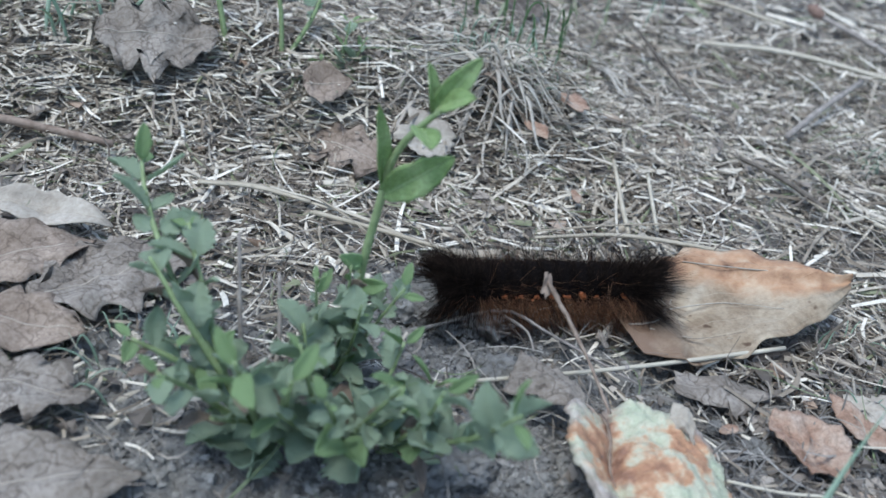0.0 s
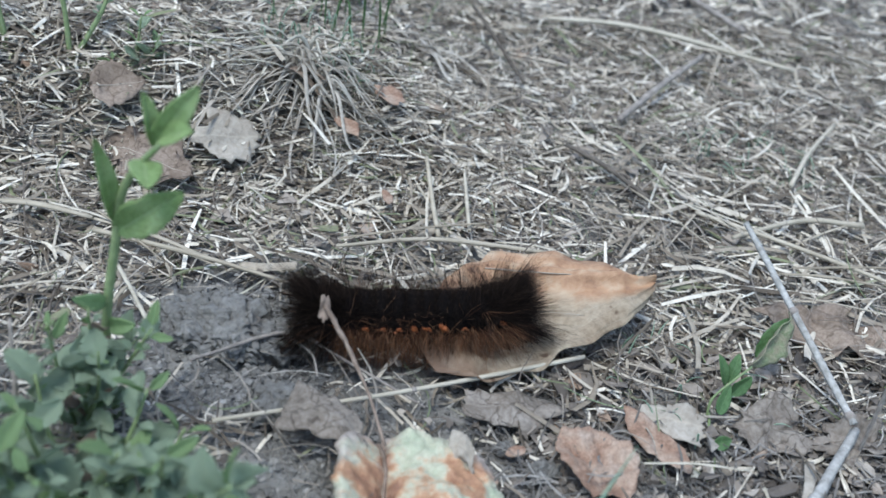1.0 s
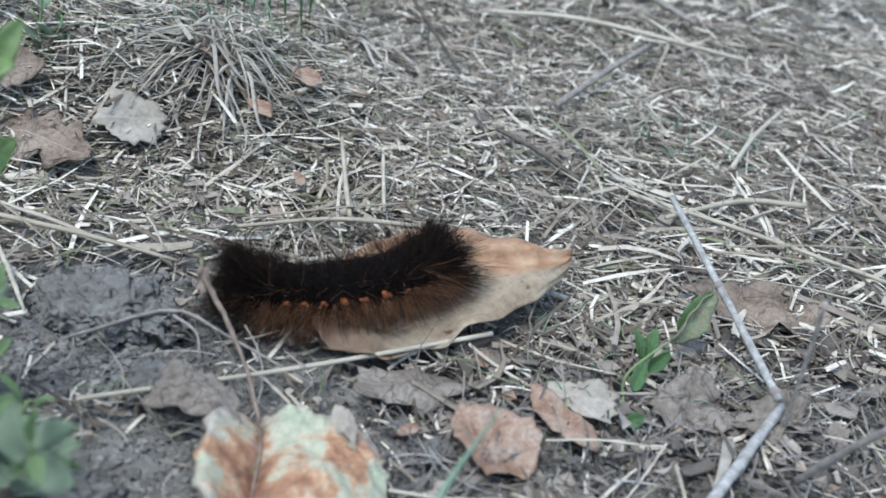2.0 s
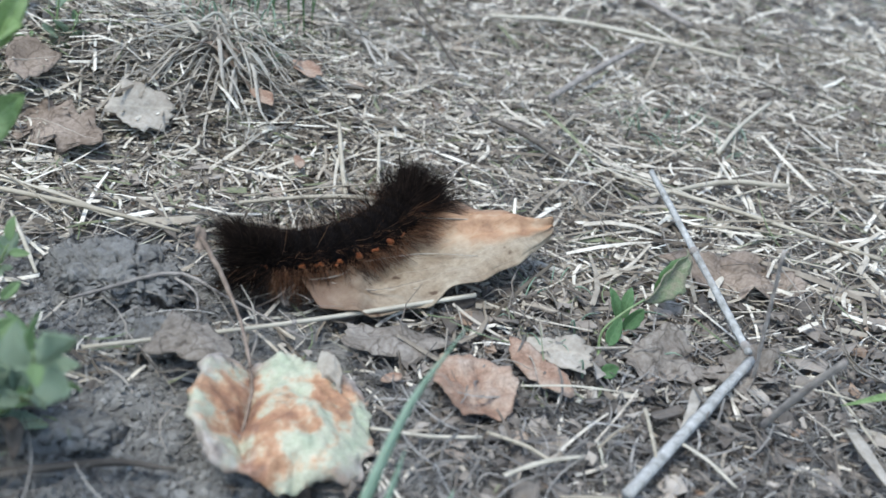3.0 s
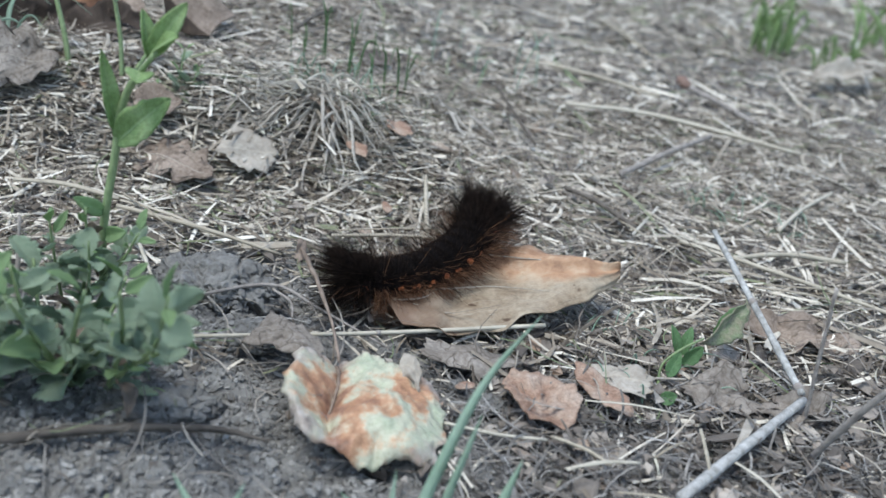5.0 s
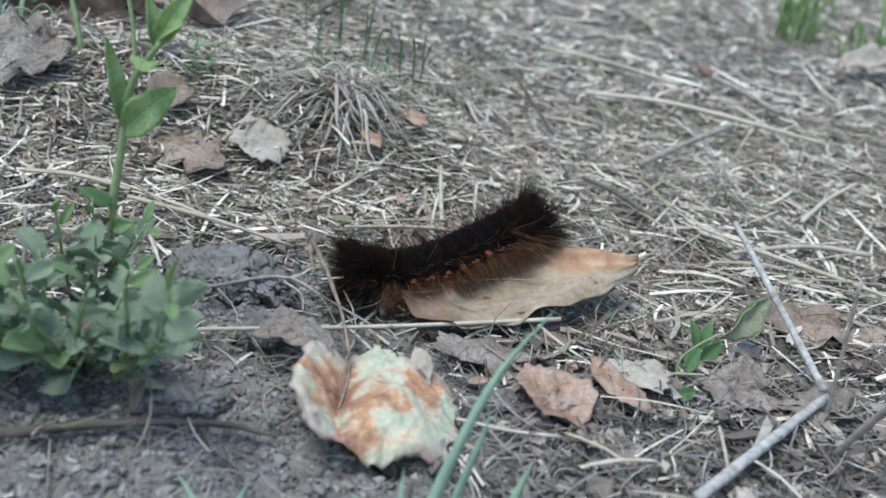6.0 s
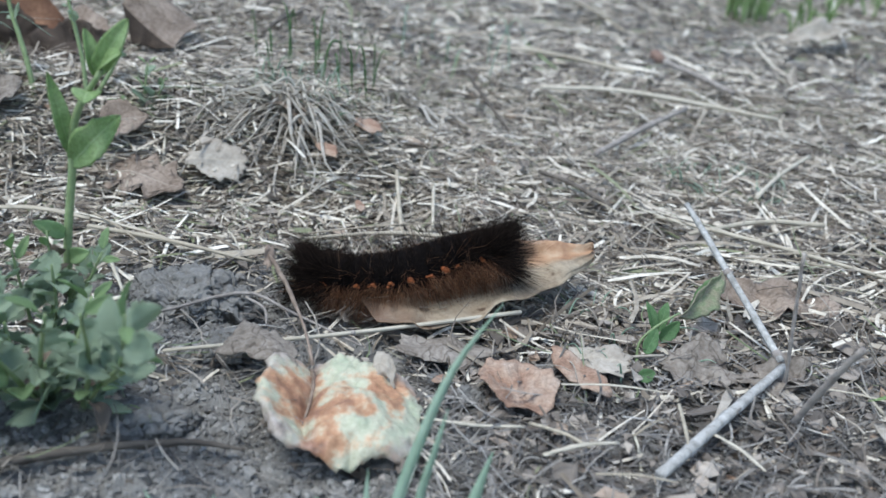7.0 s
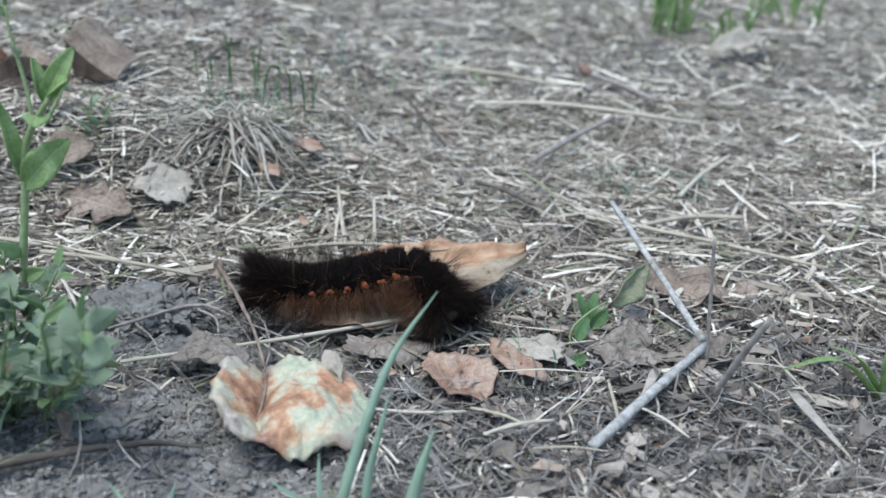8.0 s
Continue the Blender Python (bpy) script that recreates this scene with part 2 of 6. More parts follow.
GREY_LEAF = leaf_material("grey_brown_leaf", [(0.25, (0.120, 0.102, 0.085)), (0.45, (0.240, 0.206, 0.170)), (0.6, (0.310, 0.272, 0.230)), (0.8, (0.400, 0.354, 0.304))], 95, (0.400, 0.349, 0.285), 0.2, 0.85, 0.06, 0.8, 0.75)
BROWN_LEAF = leaf_material("dull_brown_leaf", [(0.25, (0.13, 0.095, 0.07)), (0.45, (0.245, 0.19, 0.145)), (0.6, (0.32, 0.255, 0.2)), (0.8, (0.42, 0.34, 0.27))], 95, (0.44, 0.35, 0.27), 0.2, 0.85, 0.06, 0.75, 0.6)
DARK_LEAF = leaf_material("dark_grey_leaf", [(0.25, (0.1, 0.085, 0.075)), (0.5, (0.17, 0.145, 0.125)), (0.8, (0.3, 0.26, 0.22))], 80, (0.3, 0.26, 0.22), 0.25, 0.85, 0.05, 0.8, 0.7)
ORANGE_LEAF = leaf_material("orange_brown_leaf", [(0.25, (0.2, 0.115, 0.075)), (0.42, (0.33, 0.205, 0.14)), (0.55, (0.42, 0.3, 0.22)), (0.8, (0.53, 0.44, 0.36))], 190, (0.5, 0.36, 0.26), 0.2, 0.7, 0.08, 0.7, 0.3)
PALE_LEAF = leaf_material("pale_tan_leaf", [(0.25, (0.3, 0.255, 0.205)), (0.5, (0.43, 0.38, 0.31)), (0.8, (0.54, 0.485, 0.41))], 80, (0.58, 0.49, 0.38), 0.3)
BLEACH = leaf_material("bleached_grass", [(0.25, (0.42, 0.375, 0.3)), (0.5, (0.56, 0.52, 0.43)), (0.8, (0.66, 0.62, 0.54))], 120, (0.6, 0.55, 0.45), 0.1, 0.6, 0.15, 0.3)
MAIN_LEAF = main_leaf_material()
MOTTLED = mottled_material()
DRYBLADE = leaf_material("dry_grass_blade", [(0.25, (0.27, 0.23, 0.18)), (0.5, (0.46, 0.41, 0.34)), (0.8, (0.68, 0.63, 0.55))], 150, (0.5, 0.45, 0.36), 0.1, 0.65, 0.12, 0.4)
# leaf brown, deepened in colour for shade under and between dead leaves
SHADED_UMBER = leaf_material("shaded_umber_leaf", [(0.25, (0.025, 0.018, 0.013)), (0.5, (0.05, 0.036, 0.026)), (0.8, (0.1, 0.072, 0.052))], 90, (0.08, 0.06, 0.04), 0.2, 0.85, 0.02, 0.6)
RUST_LEAF = leaf_material("rust_brown_leaf", [(0.25, (0.1, 0.05, 0.03)), (0.5, (0.2, 0.1, 0.055)), (0.8, (0.36, 0.2, 0.11))], 90, (0.3, 0.17, 0.1), 0.3, 0.7, 0.15, 0.6)
GREEN = leaf_material("green_leaf", [(0.25, (0.220, 0.319, 0.184)), (0.42, (0.374, 0.484, 0.324)), (0.58, (0.528, 0.616, 0.464)), (0.8, (0.726, 0.770, 0.648))], 230, (0.418, 0.550, 0.367), 0.3, 0.8, 0.5, 0.4)
DEEP = leaf_material("deep_green_leaf", [(0.25, (0.07, 0.14, 0.05)), (0.5, (0.12, 0.22, 0.085)), (0.8, (0.2, 0.31, 0.15))], 220, (0.27, 0.36, 0.2), 0.4, 0.6, 0.3, 0.5)
WITHERED = leaf_material("withered_leaf", [(0.25, (0.2, 0.19, 0.12)), (0.45, (0.33, 0.3, 0.21)), (0.6, (0.24, 0.29, 0.16)), (0.8, (0.5, 0.45, 0.34))], 260, (0.5, 0.45, 0.33), 0.4, 0.75, 0.2, 0.7)
FRESH = leaf_material("fresh_green_leaf", [(0.25, (0.2, 0.31, 0.1)), (0.5, (0.32, 0.45, 0.18)), (0.8, (0.46, 0.58, 0.3))], 160, (0.52, 0.62, 0.36), 0.6, 0.7, 0.4, 0.6)
YOUNG = leaf_material("young_green_leaf", [(0.25, (0.24, 0.35, 0.15)), (0.5, (0.33, 0.46, 0.22)), (0.8, (0.42, 0.54, 0.31))], 150, (0.36, 0.5, 0.26), 0.3, 0.7, 0.45, 0.3)
GRASS = leaf_material("grass_green", [(0.25, (0.3, 0.42, 0.29)), (0.5, (0.4, 0.52, 0.39)), (0.8, (0.5, 0.6, 0.47))], 90, (0.3, 0.42, 0.25), 0.1, 0.45, 0.45, 0.15)
STEM = simple_material("green_stem", (0.15, 0.2, 0.085), (0.25, 0.31, 0.15), 500, 0.5, 0.35, 0.3)
SKIN = simple_material("black_skin", (0.003, 0.0026, 0.0026), (0.009, 0.0075, 0.0072), 900, 0.9, 0.03, 0.5)
SETA = hair_material("black_hair", [(0.0, (0.004, 0.0034, 0.003)), (0.6, (0.012, 0.009, 0.0075)), (0.85, (0.026, 0.018, 0.014)), (1.0, (0.06, 0.04, 0.03))], 0.9, 0.03)
RUST = hair_material("rust_hair", [(0.0, (0.03, 0.017, 0.011)), (0.35, (0.085, 0.038, 0.02)), (0.7, (0.2, 0.088, 0.042)), (1.0, (0.37, 0.21, 0.118))], 0.7, 0.12)
WART = simple_material("orange_wart", (0.24, 0.055, 0.016), (0.5, 0.15, 0.04), 900, 0.45, 0.4, 0.4)
HEADSHELL = simple_material("head_shell", (0.012, 0.01, 0.01), (0.03, 0.022, 0.02), 500, 0.25, 0.5, 0.1)
BUD = simple_material("red_brown_bud", (0.13, 0.085, 0.065), (0.25, 0.165, 0.13), 500, 0.75, 0.2, 0.5)

# ---------------------------------------------------------------- mesh helpers
def eased(s):
    s = min(1.0, max(0.0, s))
    return s * s * (3 - 2 * s)


def bank(x, y):
    """Height of the low grassy bank that rises behind the weeds."""
    return 0.0235 * eased((y - 0.274) / 0.048) * eased((0.14 - x) / 0.07) * eased((1.1 - y) / 0.35) * eased((x + 0.6) / 0.3)


def mesh_of(name, verts, faces, mat, smooth=True, uv=None):
    me = bpy.data.meshes.new(name)
    me.from_pydata([tuple(v) for v in verts], [], [tuple(int(i) for i in f) for f in faces])
    if smooth:
        me.polygons.foreach_set("use_smooth", [True] * len(me.polygons))
    if uv is not None:
        layer = me.uv_layers.new(name="blade")
        loops = np.empty(len(me.loops), int)
        me.loops.foreach_get("vertex_index", loops)
        layer.data.foreach_set("uv", np.asarray(uv, float)[loops].ravel())
    me.materials.append(mat)
    return me


def part(name, me, parent=None, m=None, label=""):
    ob = new(name, me)
    ob.parent = parent
    if m is not None:
        ob.matrix_basis = m
    return tagged(ob, label)


def thing(name, m, label, category, group="", kind="", data=None):
    ob = new(name, data)
    ob.matrix_basis = m
    return tagged(ob, label, category, group, kind)


def smooth_line(pts, n):
    """n points on a smooth curve through pts."""
    p = np.array(pts, float)
    if len(p) == 2:
        return p[0] + (p[1] - p[0]) * np.linspace(0, 1, n)[:, None]
    q = np.vstack([2 * p[0] - p[1], p, 2 * p[-1] - p[-2]])
    out = []
    for s in np.linspace(0, len(p) - 1 - 1e-9, n):
        i, f = int(s), s - int(s)
        a, b, c, d = q[i : i + 4]
        out.append(0.5 * (2 * b + (c - a) * f + (2 * a - 5 * b + 4 * c - d) * f * f + (3 * b - a - 3 * c + d) * f**3))
    return np.array(out)


def tube(pts, radii, sides=7, n=12, bumpy=0.0, seed=0, flat=1.0):
    """Verts, faces of a closed tapered tube along a smooth curve."""
    line = smooth_line(pts, n)
    rad = np.interp(np.linspace(0, 1, n), np.linspace(0, 1, len(radii)), radii)
    gen = np.random.default_rng(seed)
    verts, faces = [], []
    up = np.array([0.03, 0.05, 1.0])
    for i in range(n):
        d = line[min(i + 1, n - 1)] - line[max(i - 1, 0)]
        d = d / np.linalg.norm(d)
        if abs(d @ up) / np.linalg.norm(up) > 0.95:
            up = np.array([1.0, 0.1, 0.0])
        a = np.cross(up, d)
        a /= np.linalg.norm(a)
        b = np.cross(d, a)
        for k in range(sides):
            th = 2 * np.pi * k / sides
            r = rad[i] * (1 + bumpy * gen.normal())
            verts.append(line[i] + r * (np.cos(th) * a + flat * np.sin(th) * b))
    for i in range(n - 1):
        for k in range(sides):
            k2 = (k + 1) % sides
            faces.append((i * sides + k, i * sides + k2, (i + 1) * sides + k2, (i + 1) * sides + k))
    faces.append(tuple(range(sides))[::-1])
    faces.append(tuple((n - 1) * sides + k for k in range(sides)))
    return np.array(verts), faces


def thickened(top, quads, nu, nv, uv, thick):
    """A grid sheet of nu x nv points, given a lower side and a rim."""
    g = top.reshape(nu, nv, 3)
    du = np.gradient(g, axis=0)
    dv = np.gradient(g, axis=1)
    nrm = np.cross(du, dv)
    nrm /= np.linalg.norm(nrm, axis=2, keepdims=True) + 1e-12
    low = (g - nrm * thick).reshape(-1, 3)
    n = nu * nv
    faces = list(quads) + [tuple(n + i for i in q[::-1]) for q in quads]
    rim = [i * nv for i in range(nu)] + [(nu - 1) * nv + j for j in range(1, nv)] + [i * nv + nv - 1 for i in range(nu - 2, -1, -1)] + [j for j in range(nv - 2, 0, -1)]
    for a, b in zip(rim, rim[1:] + rim[:1]):
        faces.append((a, a + n, b + n, b))
    return np.vstack([top, low]), faces, np.vstack([uv, uv])


def grid_quads(nu, nv):
    return [(i * nv + j, (i + 1) * nv + j, (i + 1) * nv + j + 1, i * nv + j + 1) for i in range(nu - 1) for j in range(nv - 1)]


def blade_mesh(name, mat, length, width, shape="ovate", fold=0.2, curl=0.0, twist=0.0, ripple=0.0, jag=0.0, seed=0, nu=22, nv=11, thick=0.00018, tip_drop=0.0, edge_up=0.0, halves=(1.0, 1.0), far_from=0.0, crinkle=0.0, teeth=0.0, extra=None):
    """A leaf from its base at the origin along +x. fold: rise of the sides; curl: arch along its length."""
    u, v = np.meshgrid(np.linspace(0, 1, nu), np.linspace(-1, 1, nv), indexing="ij")
    if shape == "ovate":
        prof = np.sin(np.pi * u**0.72) ** 0.85 * (1 - 0.12 * u)
    elif shape == "oval":
        prof = np.sin(np.pi * np.clip(u, 0.0, 1)) ** 0.62
    elif shape == "deltoid":
        prof = np.minimum(1, (u / 0.07 + 0.05)) ** 0.5 * np.where(v > 0, np.clip(1 - u**2.6, 0, 1) ** 0.62, np.clip(1 - u**2.1, 0, 1) ** 0.7) * (1 + 0.03 * np.sin(u * 31))
    elif shape == "round":
        prof = np.sin(np.pi * u**0.85) ** 0.68 * (1 - 0.1 * u)
    elif shape == "lance":
        prof = np.sin(np.pi * u**0.8) ** 0.9 * 0.9
    elif shape == "oak":
        prof = np.sin(np.pi * u**0.9) ** 0.6 * (0.8 + 0.2 * np.cos(u * 26))
    else:
        prof = np.minimum(1, 6 * np.minimum(u + 0.02, 1.02 - u)) * (0.85 + 0.15 * np.sin(u * 9))
    if far_from:
        prof = np.where(v > 0, prof * np.clip((u - far_from) / 0.3, 0.02, 1) ** 0.6, prof * np.clip(0.72 + 1.1 * u, 0, 1))
    prof = prof + 0.015
    side = np.array([[noise.noise((3.1 * seed, 9.0 * a, 5.0 * (1 if b > 0 else -1))) for b in v[0]] for a in u[:, 0]])
    hw = np.where(v < 0, halves[0], halves[1]) * width / 2 * prof * (1 + jag * side * np.abs(v) ** 2)
    if teeth:
        hw = hw * (1 + teeth * ((u * 8.3 + 0.3 * side) % 1.0 - 0.5) * np.abs(v) ** 3)
    x = length * u + jag * 0.25 * length * np.array([[noise.noise((7.7 * seed + 1, 0.5 * a, 6.0 * b)) for b in v[0]] for a in u[:, 0]]) * np.minimum(1, 4 * np.minimum(u, 1 - u) + 0.35)
    y = v * hw
    z = fold * np.abs(y) + curl * length * (0.25 - (u - 0.5) ** 2) - tip_drop * length * np.clip(u - 0.8, 0, 1) ** 2 * 9
    z += edge_up * width * np.abs(v) ** 3
    rip = np.array([[noise.noise((a / 0.009 + seed, b / 0.009, seed * 2.0)) + 0.5 * noise.noise((a / 0.004 + seed, b / 0.004, 4.0 + seed)) for a, b in zip(ra, rb)] for ra, rb in zip(x, y)])
    z += ripple * rip
    if extra is not None:
        z += extra(u, v)
    if crinkle:
        z -= crinkle * np.array([[abs(noise.noise((a / 0.016 + seed, b / 0.010, 1.0 + seed))) + 0.4 * abs(noise.noise((a / 0.006, b / 0.005 + seed, 8.0))) for a, b in zip(ra, rb)] for ra, rb in zip(x, y)])
    a = twist * (u - 0.5)
    y, z = y * np.cos(a) - z * np.sin(a), y * np.sin(a) + z * np.cos(a)
    top = np.stack([x, y, z], -1).reshape(-1, 3)
    uv = np.stack([u, (v + 1) / 2], -1).reshape(-1, 2)
    verts, faces, uv = thickened(top, grid_quads(nu, nv), nu, nv, uv, thick)
    return mesh_of(name, verts, faces, mat, True, uv), top.reshape(nu, nv, 3)


def dead_leaf(name, label, at, to, width, mat, z=0.003, tilt=0.0, roll=0.0, category="dead leaf", petiole=0.0, rib=True, group="", diagonal=False, **shape):
    """A fallen leaf whose blade runs from at to to on the plan; petiole is its stalk's length."""
    (x0, y0), (x1, y1) = at, to
    length = math.hypot(x1 - x0, y1 - y0)
    yaw = math.degrees(math.atan2(y1 - y0, x1 - x0))
    z += bank((x0 + x1) / 2, (y0 + y1) / 2)
    root = thing(name, pose(x0, y0, z, roll, -tilt, yaw), label, category, group)
    me, top = blade_mesh("blade", mat, length / max(0.3, math.cos(radians(tilt))), width, **shape)
    part("blade", me, root)
    if rib:
        mid = top[:, top.shape[1] // 2]
        if diagonal:
            # the rib runs from the near corner of the base across to the far edge
            nu, nv = top.shape[:2]
            mid = np.array([top[int((0.03 + 0.38 * s) * (nu - 1)), int((0.02 + 0.93 * s) * (nv - 1))] for s in np.linspace(0, 1, 26)])
            mid = smooth_line(mid[[0, 8, 16, 25]], 26) + np.array([0, 0, 0.0001])
        r0 = max(0.00018, 0.006 * width)
        v, f = tube(mid[1:-1] + np.array([0, 0, r0 * 0.1]), [r0, r0 * 0.7, r0 * 0.2], 5, len(mid) - 2)
        part("midrib", mesh_of("midrib", v, f, PALE_LEAF if mat is not DARK_LEAF else BROWNSTEM, True, np.zeros((len(v), 2))), root)
    if petiole:
        v, f = tube([(0, 0, top[0, 5, 2]), (-petiole * 0.5, petiole * 0.06, 0.001), (-petiole, -petiole * 0.1, 0.0)], [0.0006, 0.0005, 0.0007], 6, 10)
        part("stalk", mesh_of("stalk", v, f, BROWNSTEM), root)
    return root


def flake_mesh(name, mat, rx, ry, seed, jag=0.3, crumple=0.0015, cup=0.0, nr=7, na=26, thick=0.0002, scale=0.009, wave=0.0, waves=3):
    """A torn, crumpled piece of leaf round the origin."""
    verts, uv = [], []
    rings = np.linspace(0.0, 1, nr)
    for r in rings[1:]:
        for k in range(na):
            th = 2 * np.pi * k / na
            n1 = noise.noise((1.4 * np.cos(th) + seed, 1.4 * np.sin(th), 0.3)) + 0.55 * noise.noise((4 * np.cos(th) + seed, 4 * np.sin(th), 2.3)) + 0.4 * noise.noise((11 * np.cos(th) + seed, 11 * np.sin(th), 4.3))
            q = r * (1 + jag * n1 * r)
            x, y = rx * q * np.cos(th), ry * q * np.sin(th)
            w = noise.noise((x / scale + seed, y / scale, 1.0)) + 0.5 * noise.noise((x / scale * 2.3 + seed, y / scale * 2.3, 5.0))
            verts.append((x, y, crumple * w + (cup * max(rx, ry) + wave * math.cos(waves * th + seed)) * r * r))
            uv.append((0.5 + 0.5 * q * np.cos(th), 0.5 + 0.5 * q * np.sin(th)))
    m = nr - 1
    verts.append((0, 0, crumple * noise.noise((seed, 0.0, 1.0))))
    uv.append((0.5, 0.5))
    verts = np.array(verts)
    n = len(verts)
    faces = []
    for i in range(m - 1):
        for k in range(na):
            k2 = (k + 1) % na
            faces.append((i * na + k, (i + 1) * na + k, (i + 1) * na + k2, i * na + k2))
    for k in range(na):
        faces.append((n - 1, k, (k + 1) % na))
    low = verts - np.array([0, 0, thick])
    all_faces = faces + [tuple(n + i for i in f[::-1]) for f in faces]
    for k in range(na):
        a, b = (m - 1) * na + k, (m - 1) * na + (k + 1) % na
        all_faces.append((a, a + n, b + n, b))
    return mesh_of(name, np.vstack([verts, low]), all_faces, mat, True, np.array(uv + uv))


def leaf_piece(name, label, x, y, z, rx, ry, mat, yaw=0, tip=(0, 0), seed=1, category="leaf fragment", group="", **shape):
    ob = thing(name, pose(x, y, z + bank(x, y), tip[0], tip[1], yaw), label, category, group, data=flake_mesh(name, mat, rx, ry, seed, **shape))
    return ob


def stick(name, label, pts, radii, mat, category="stick", group="", sides=7, n=14, bumpy=0.06, seed=3, knots=(), flat=1.0):
    """A stem lying or standing along pts; knots are swollen nodes at fractions of its length."""
    base = np.array(pts[0], float)
    rel = np.array(pts, float) - base
    v, f = tube(rel, radii, sides, n, bumpy, seed, flat)
    root = thing(name, pose(*base), label, category, group)
    part("shaft", mesh_of("shaft", v, f, mat), root)
    line = smooth_line(rel, 60)
    for k in knots:
        i = int(k * 58)
        r = float(np.interp(k, np.linspace(0, 1, len(radii)), radii))
        d = (line[i + 1] - line[i]) / np.linalg.norm(line[i + 1] - line[i])
        v, f = tube([line[i] - d * r * 1.2, line[i] - d * r * 0.4, line[i] + d * r * 0.4, line[i] + d * r * 1.2], [r * 0.9, r * 1.35, r * 1.35, r * 0.9], sides, 6)
        part("node", mesh_of("node", v, f, DEADSTEM), root)
    return root


# ---------------------------------------------------------------- ground
def bare(x, y):
    """How bare the soil is at a place, 0 to 1."""
    b = 0.0
    for cx, cy, rx, ry, k in ((0.055, 0.172, 0.062, 0.026, 1.0), (0.062, 0.225, 0.026, 0.022, 0.95), (0.092, 0.2, 0.03, 0.02, 0.75), (0.122, 0.178, 0.024, 0.016, 0.8), (0.0, 0.19, 0.035, 0.04, 0.6), (0.1, 0.145, 0.05, 0.016, 0.75), (0.165, 0.17, 0.04, 0.022, 0.86), (0.205, 0.185, 0.03, 0.03, 0.8), (0.15, 0.2, 0.02, 0.016, 0.7), (0.0945, 0.1775, 0.018, 0.017, 1.0)):
        d = ((x - cx) / rx) ** 2 + ((y - cy) / ry) ** 2
        b = max(b, k * max(0.0, min(1.0, 1.6 - d)))
    return b


def ground_height(x, y):
    near = math.exp(-((x - 0.12) ** 2 + (y - 0.25) ** 2) / 0.25)
    h = 0.0022 * noise.noise((x * 18, y * 18, 0.0)) + 0.0010 * noise.noise((x * 60, y * 60, 3.0))
    b = bare(x, y)
    if near > 0.6:
        h += (0.0003 + 0.0024 * b) * noise.noise((x * 190, y * 190, 7.0)) + (0.0002 + 0.0013 * b) * noise.noise((x * 520, y * 520, 9.0))
    return h + bank(x, y) - 0.0012


def build_ground():
    def axis(a, b, step, far):
        fine = list(np.arange(a, b, step))
        lo, hi, d = [], [], step
        while d < far:
            d = d * 1.35 + step
            lo.append(a - d)
            hi.append(b + d)
        return np.array(lo[::-1] + fine + hi)

    xs, ys = axis(-0.07, 0.27, 0.0014, 40.0), axis(0.1, 0.4, 0.0014, 40.0)
    verts = [(x, y, ground_height(x, y)) for x in xs for y in ys]
    ob = thing("ground", Matrix(), "grey clay soil strewn with dry grass clippings", "ground", kind="structure", data=mesh_of("ground", verts, grid_quads(len(xs), len(ys)), SOIL))
    return ob


build_ground()


def crumbs():
    """Crumbs and small lumps of soil on the bare patches."""
    t = (1 + 5**0.5) / 2
    ico = np.array([(-1, t, 0), (1, t, 0), (-1, -t, 0), (1, -t, 0), (0, -1, t), (0, 1, t), (0, -1, -t), (0, 1, -t), (t, 0, -1), (t, 0, 1), (-t, 0, -1), (-t, 0, 1)]) / 1.9
    tri = np.array([(0, 11, 5), (0, 5, 1), (0, 1, 7), (0, 7, 10), (0, 10, 11), (1, 5, 9), (5, 11, 4), (11, 10, 2), (10, 7, 6), (7, 1, 8), (3, 9, 4), (3, 4, 2), (3, 2, 6), (3, 6, 8), (3, 8, 9), (4, 9, 5), (2, 4, 11), (6, 2, 10), (8, 6, 7), (9, 8, 1)])
    verts, faces, n = [], [], 0
    gen = np.random.default_rng(5)
    while n < 52000:
        x, y = gen.uniform(-0.05, 0.22), gen.uniform(0.12, 0.3)
        if gen.random() > bare(x, y) + 0.04:
            continue
        r = min(0.0009, 0.00014 * gen.pareto(1.5) + 0.00017)
        s = r * gen.uniform(0.7, 1.3, 3)
        v = ico * gen.uniform(0.35, 1.5, (12, 1)) * s * (1, 1, 0.75)
        a = gen.uniform(0, 6.28)
        rot = np.array([[math.cos(a), -math.sin(a), 0], [math.sin(a), math.cos(a), 0], [0, 0, 1]])
        verts.append(v @ rot.T + (x, y, ground_height(x, y) + 0.12 * r))
        faces.append(tri + 12 * n)
        n += 1
    thing("soil_crumbs", Matrix(), "loose grey crumbs of dry clay soil", "soil", kind="stuff", data=mesh_of("soil_crumbs", np.vstack(verts), np.vstack(faces), CRUMB, False))


crumbs()


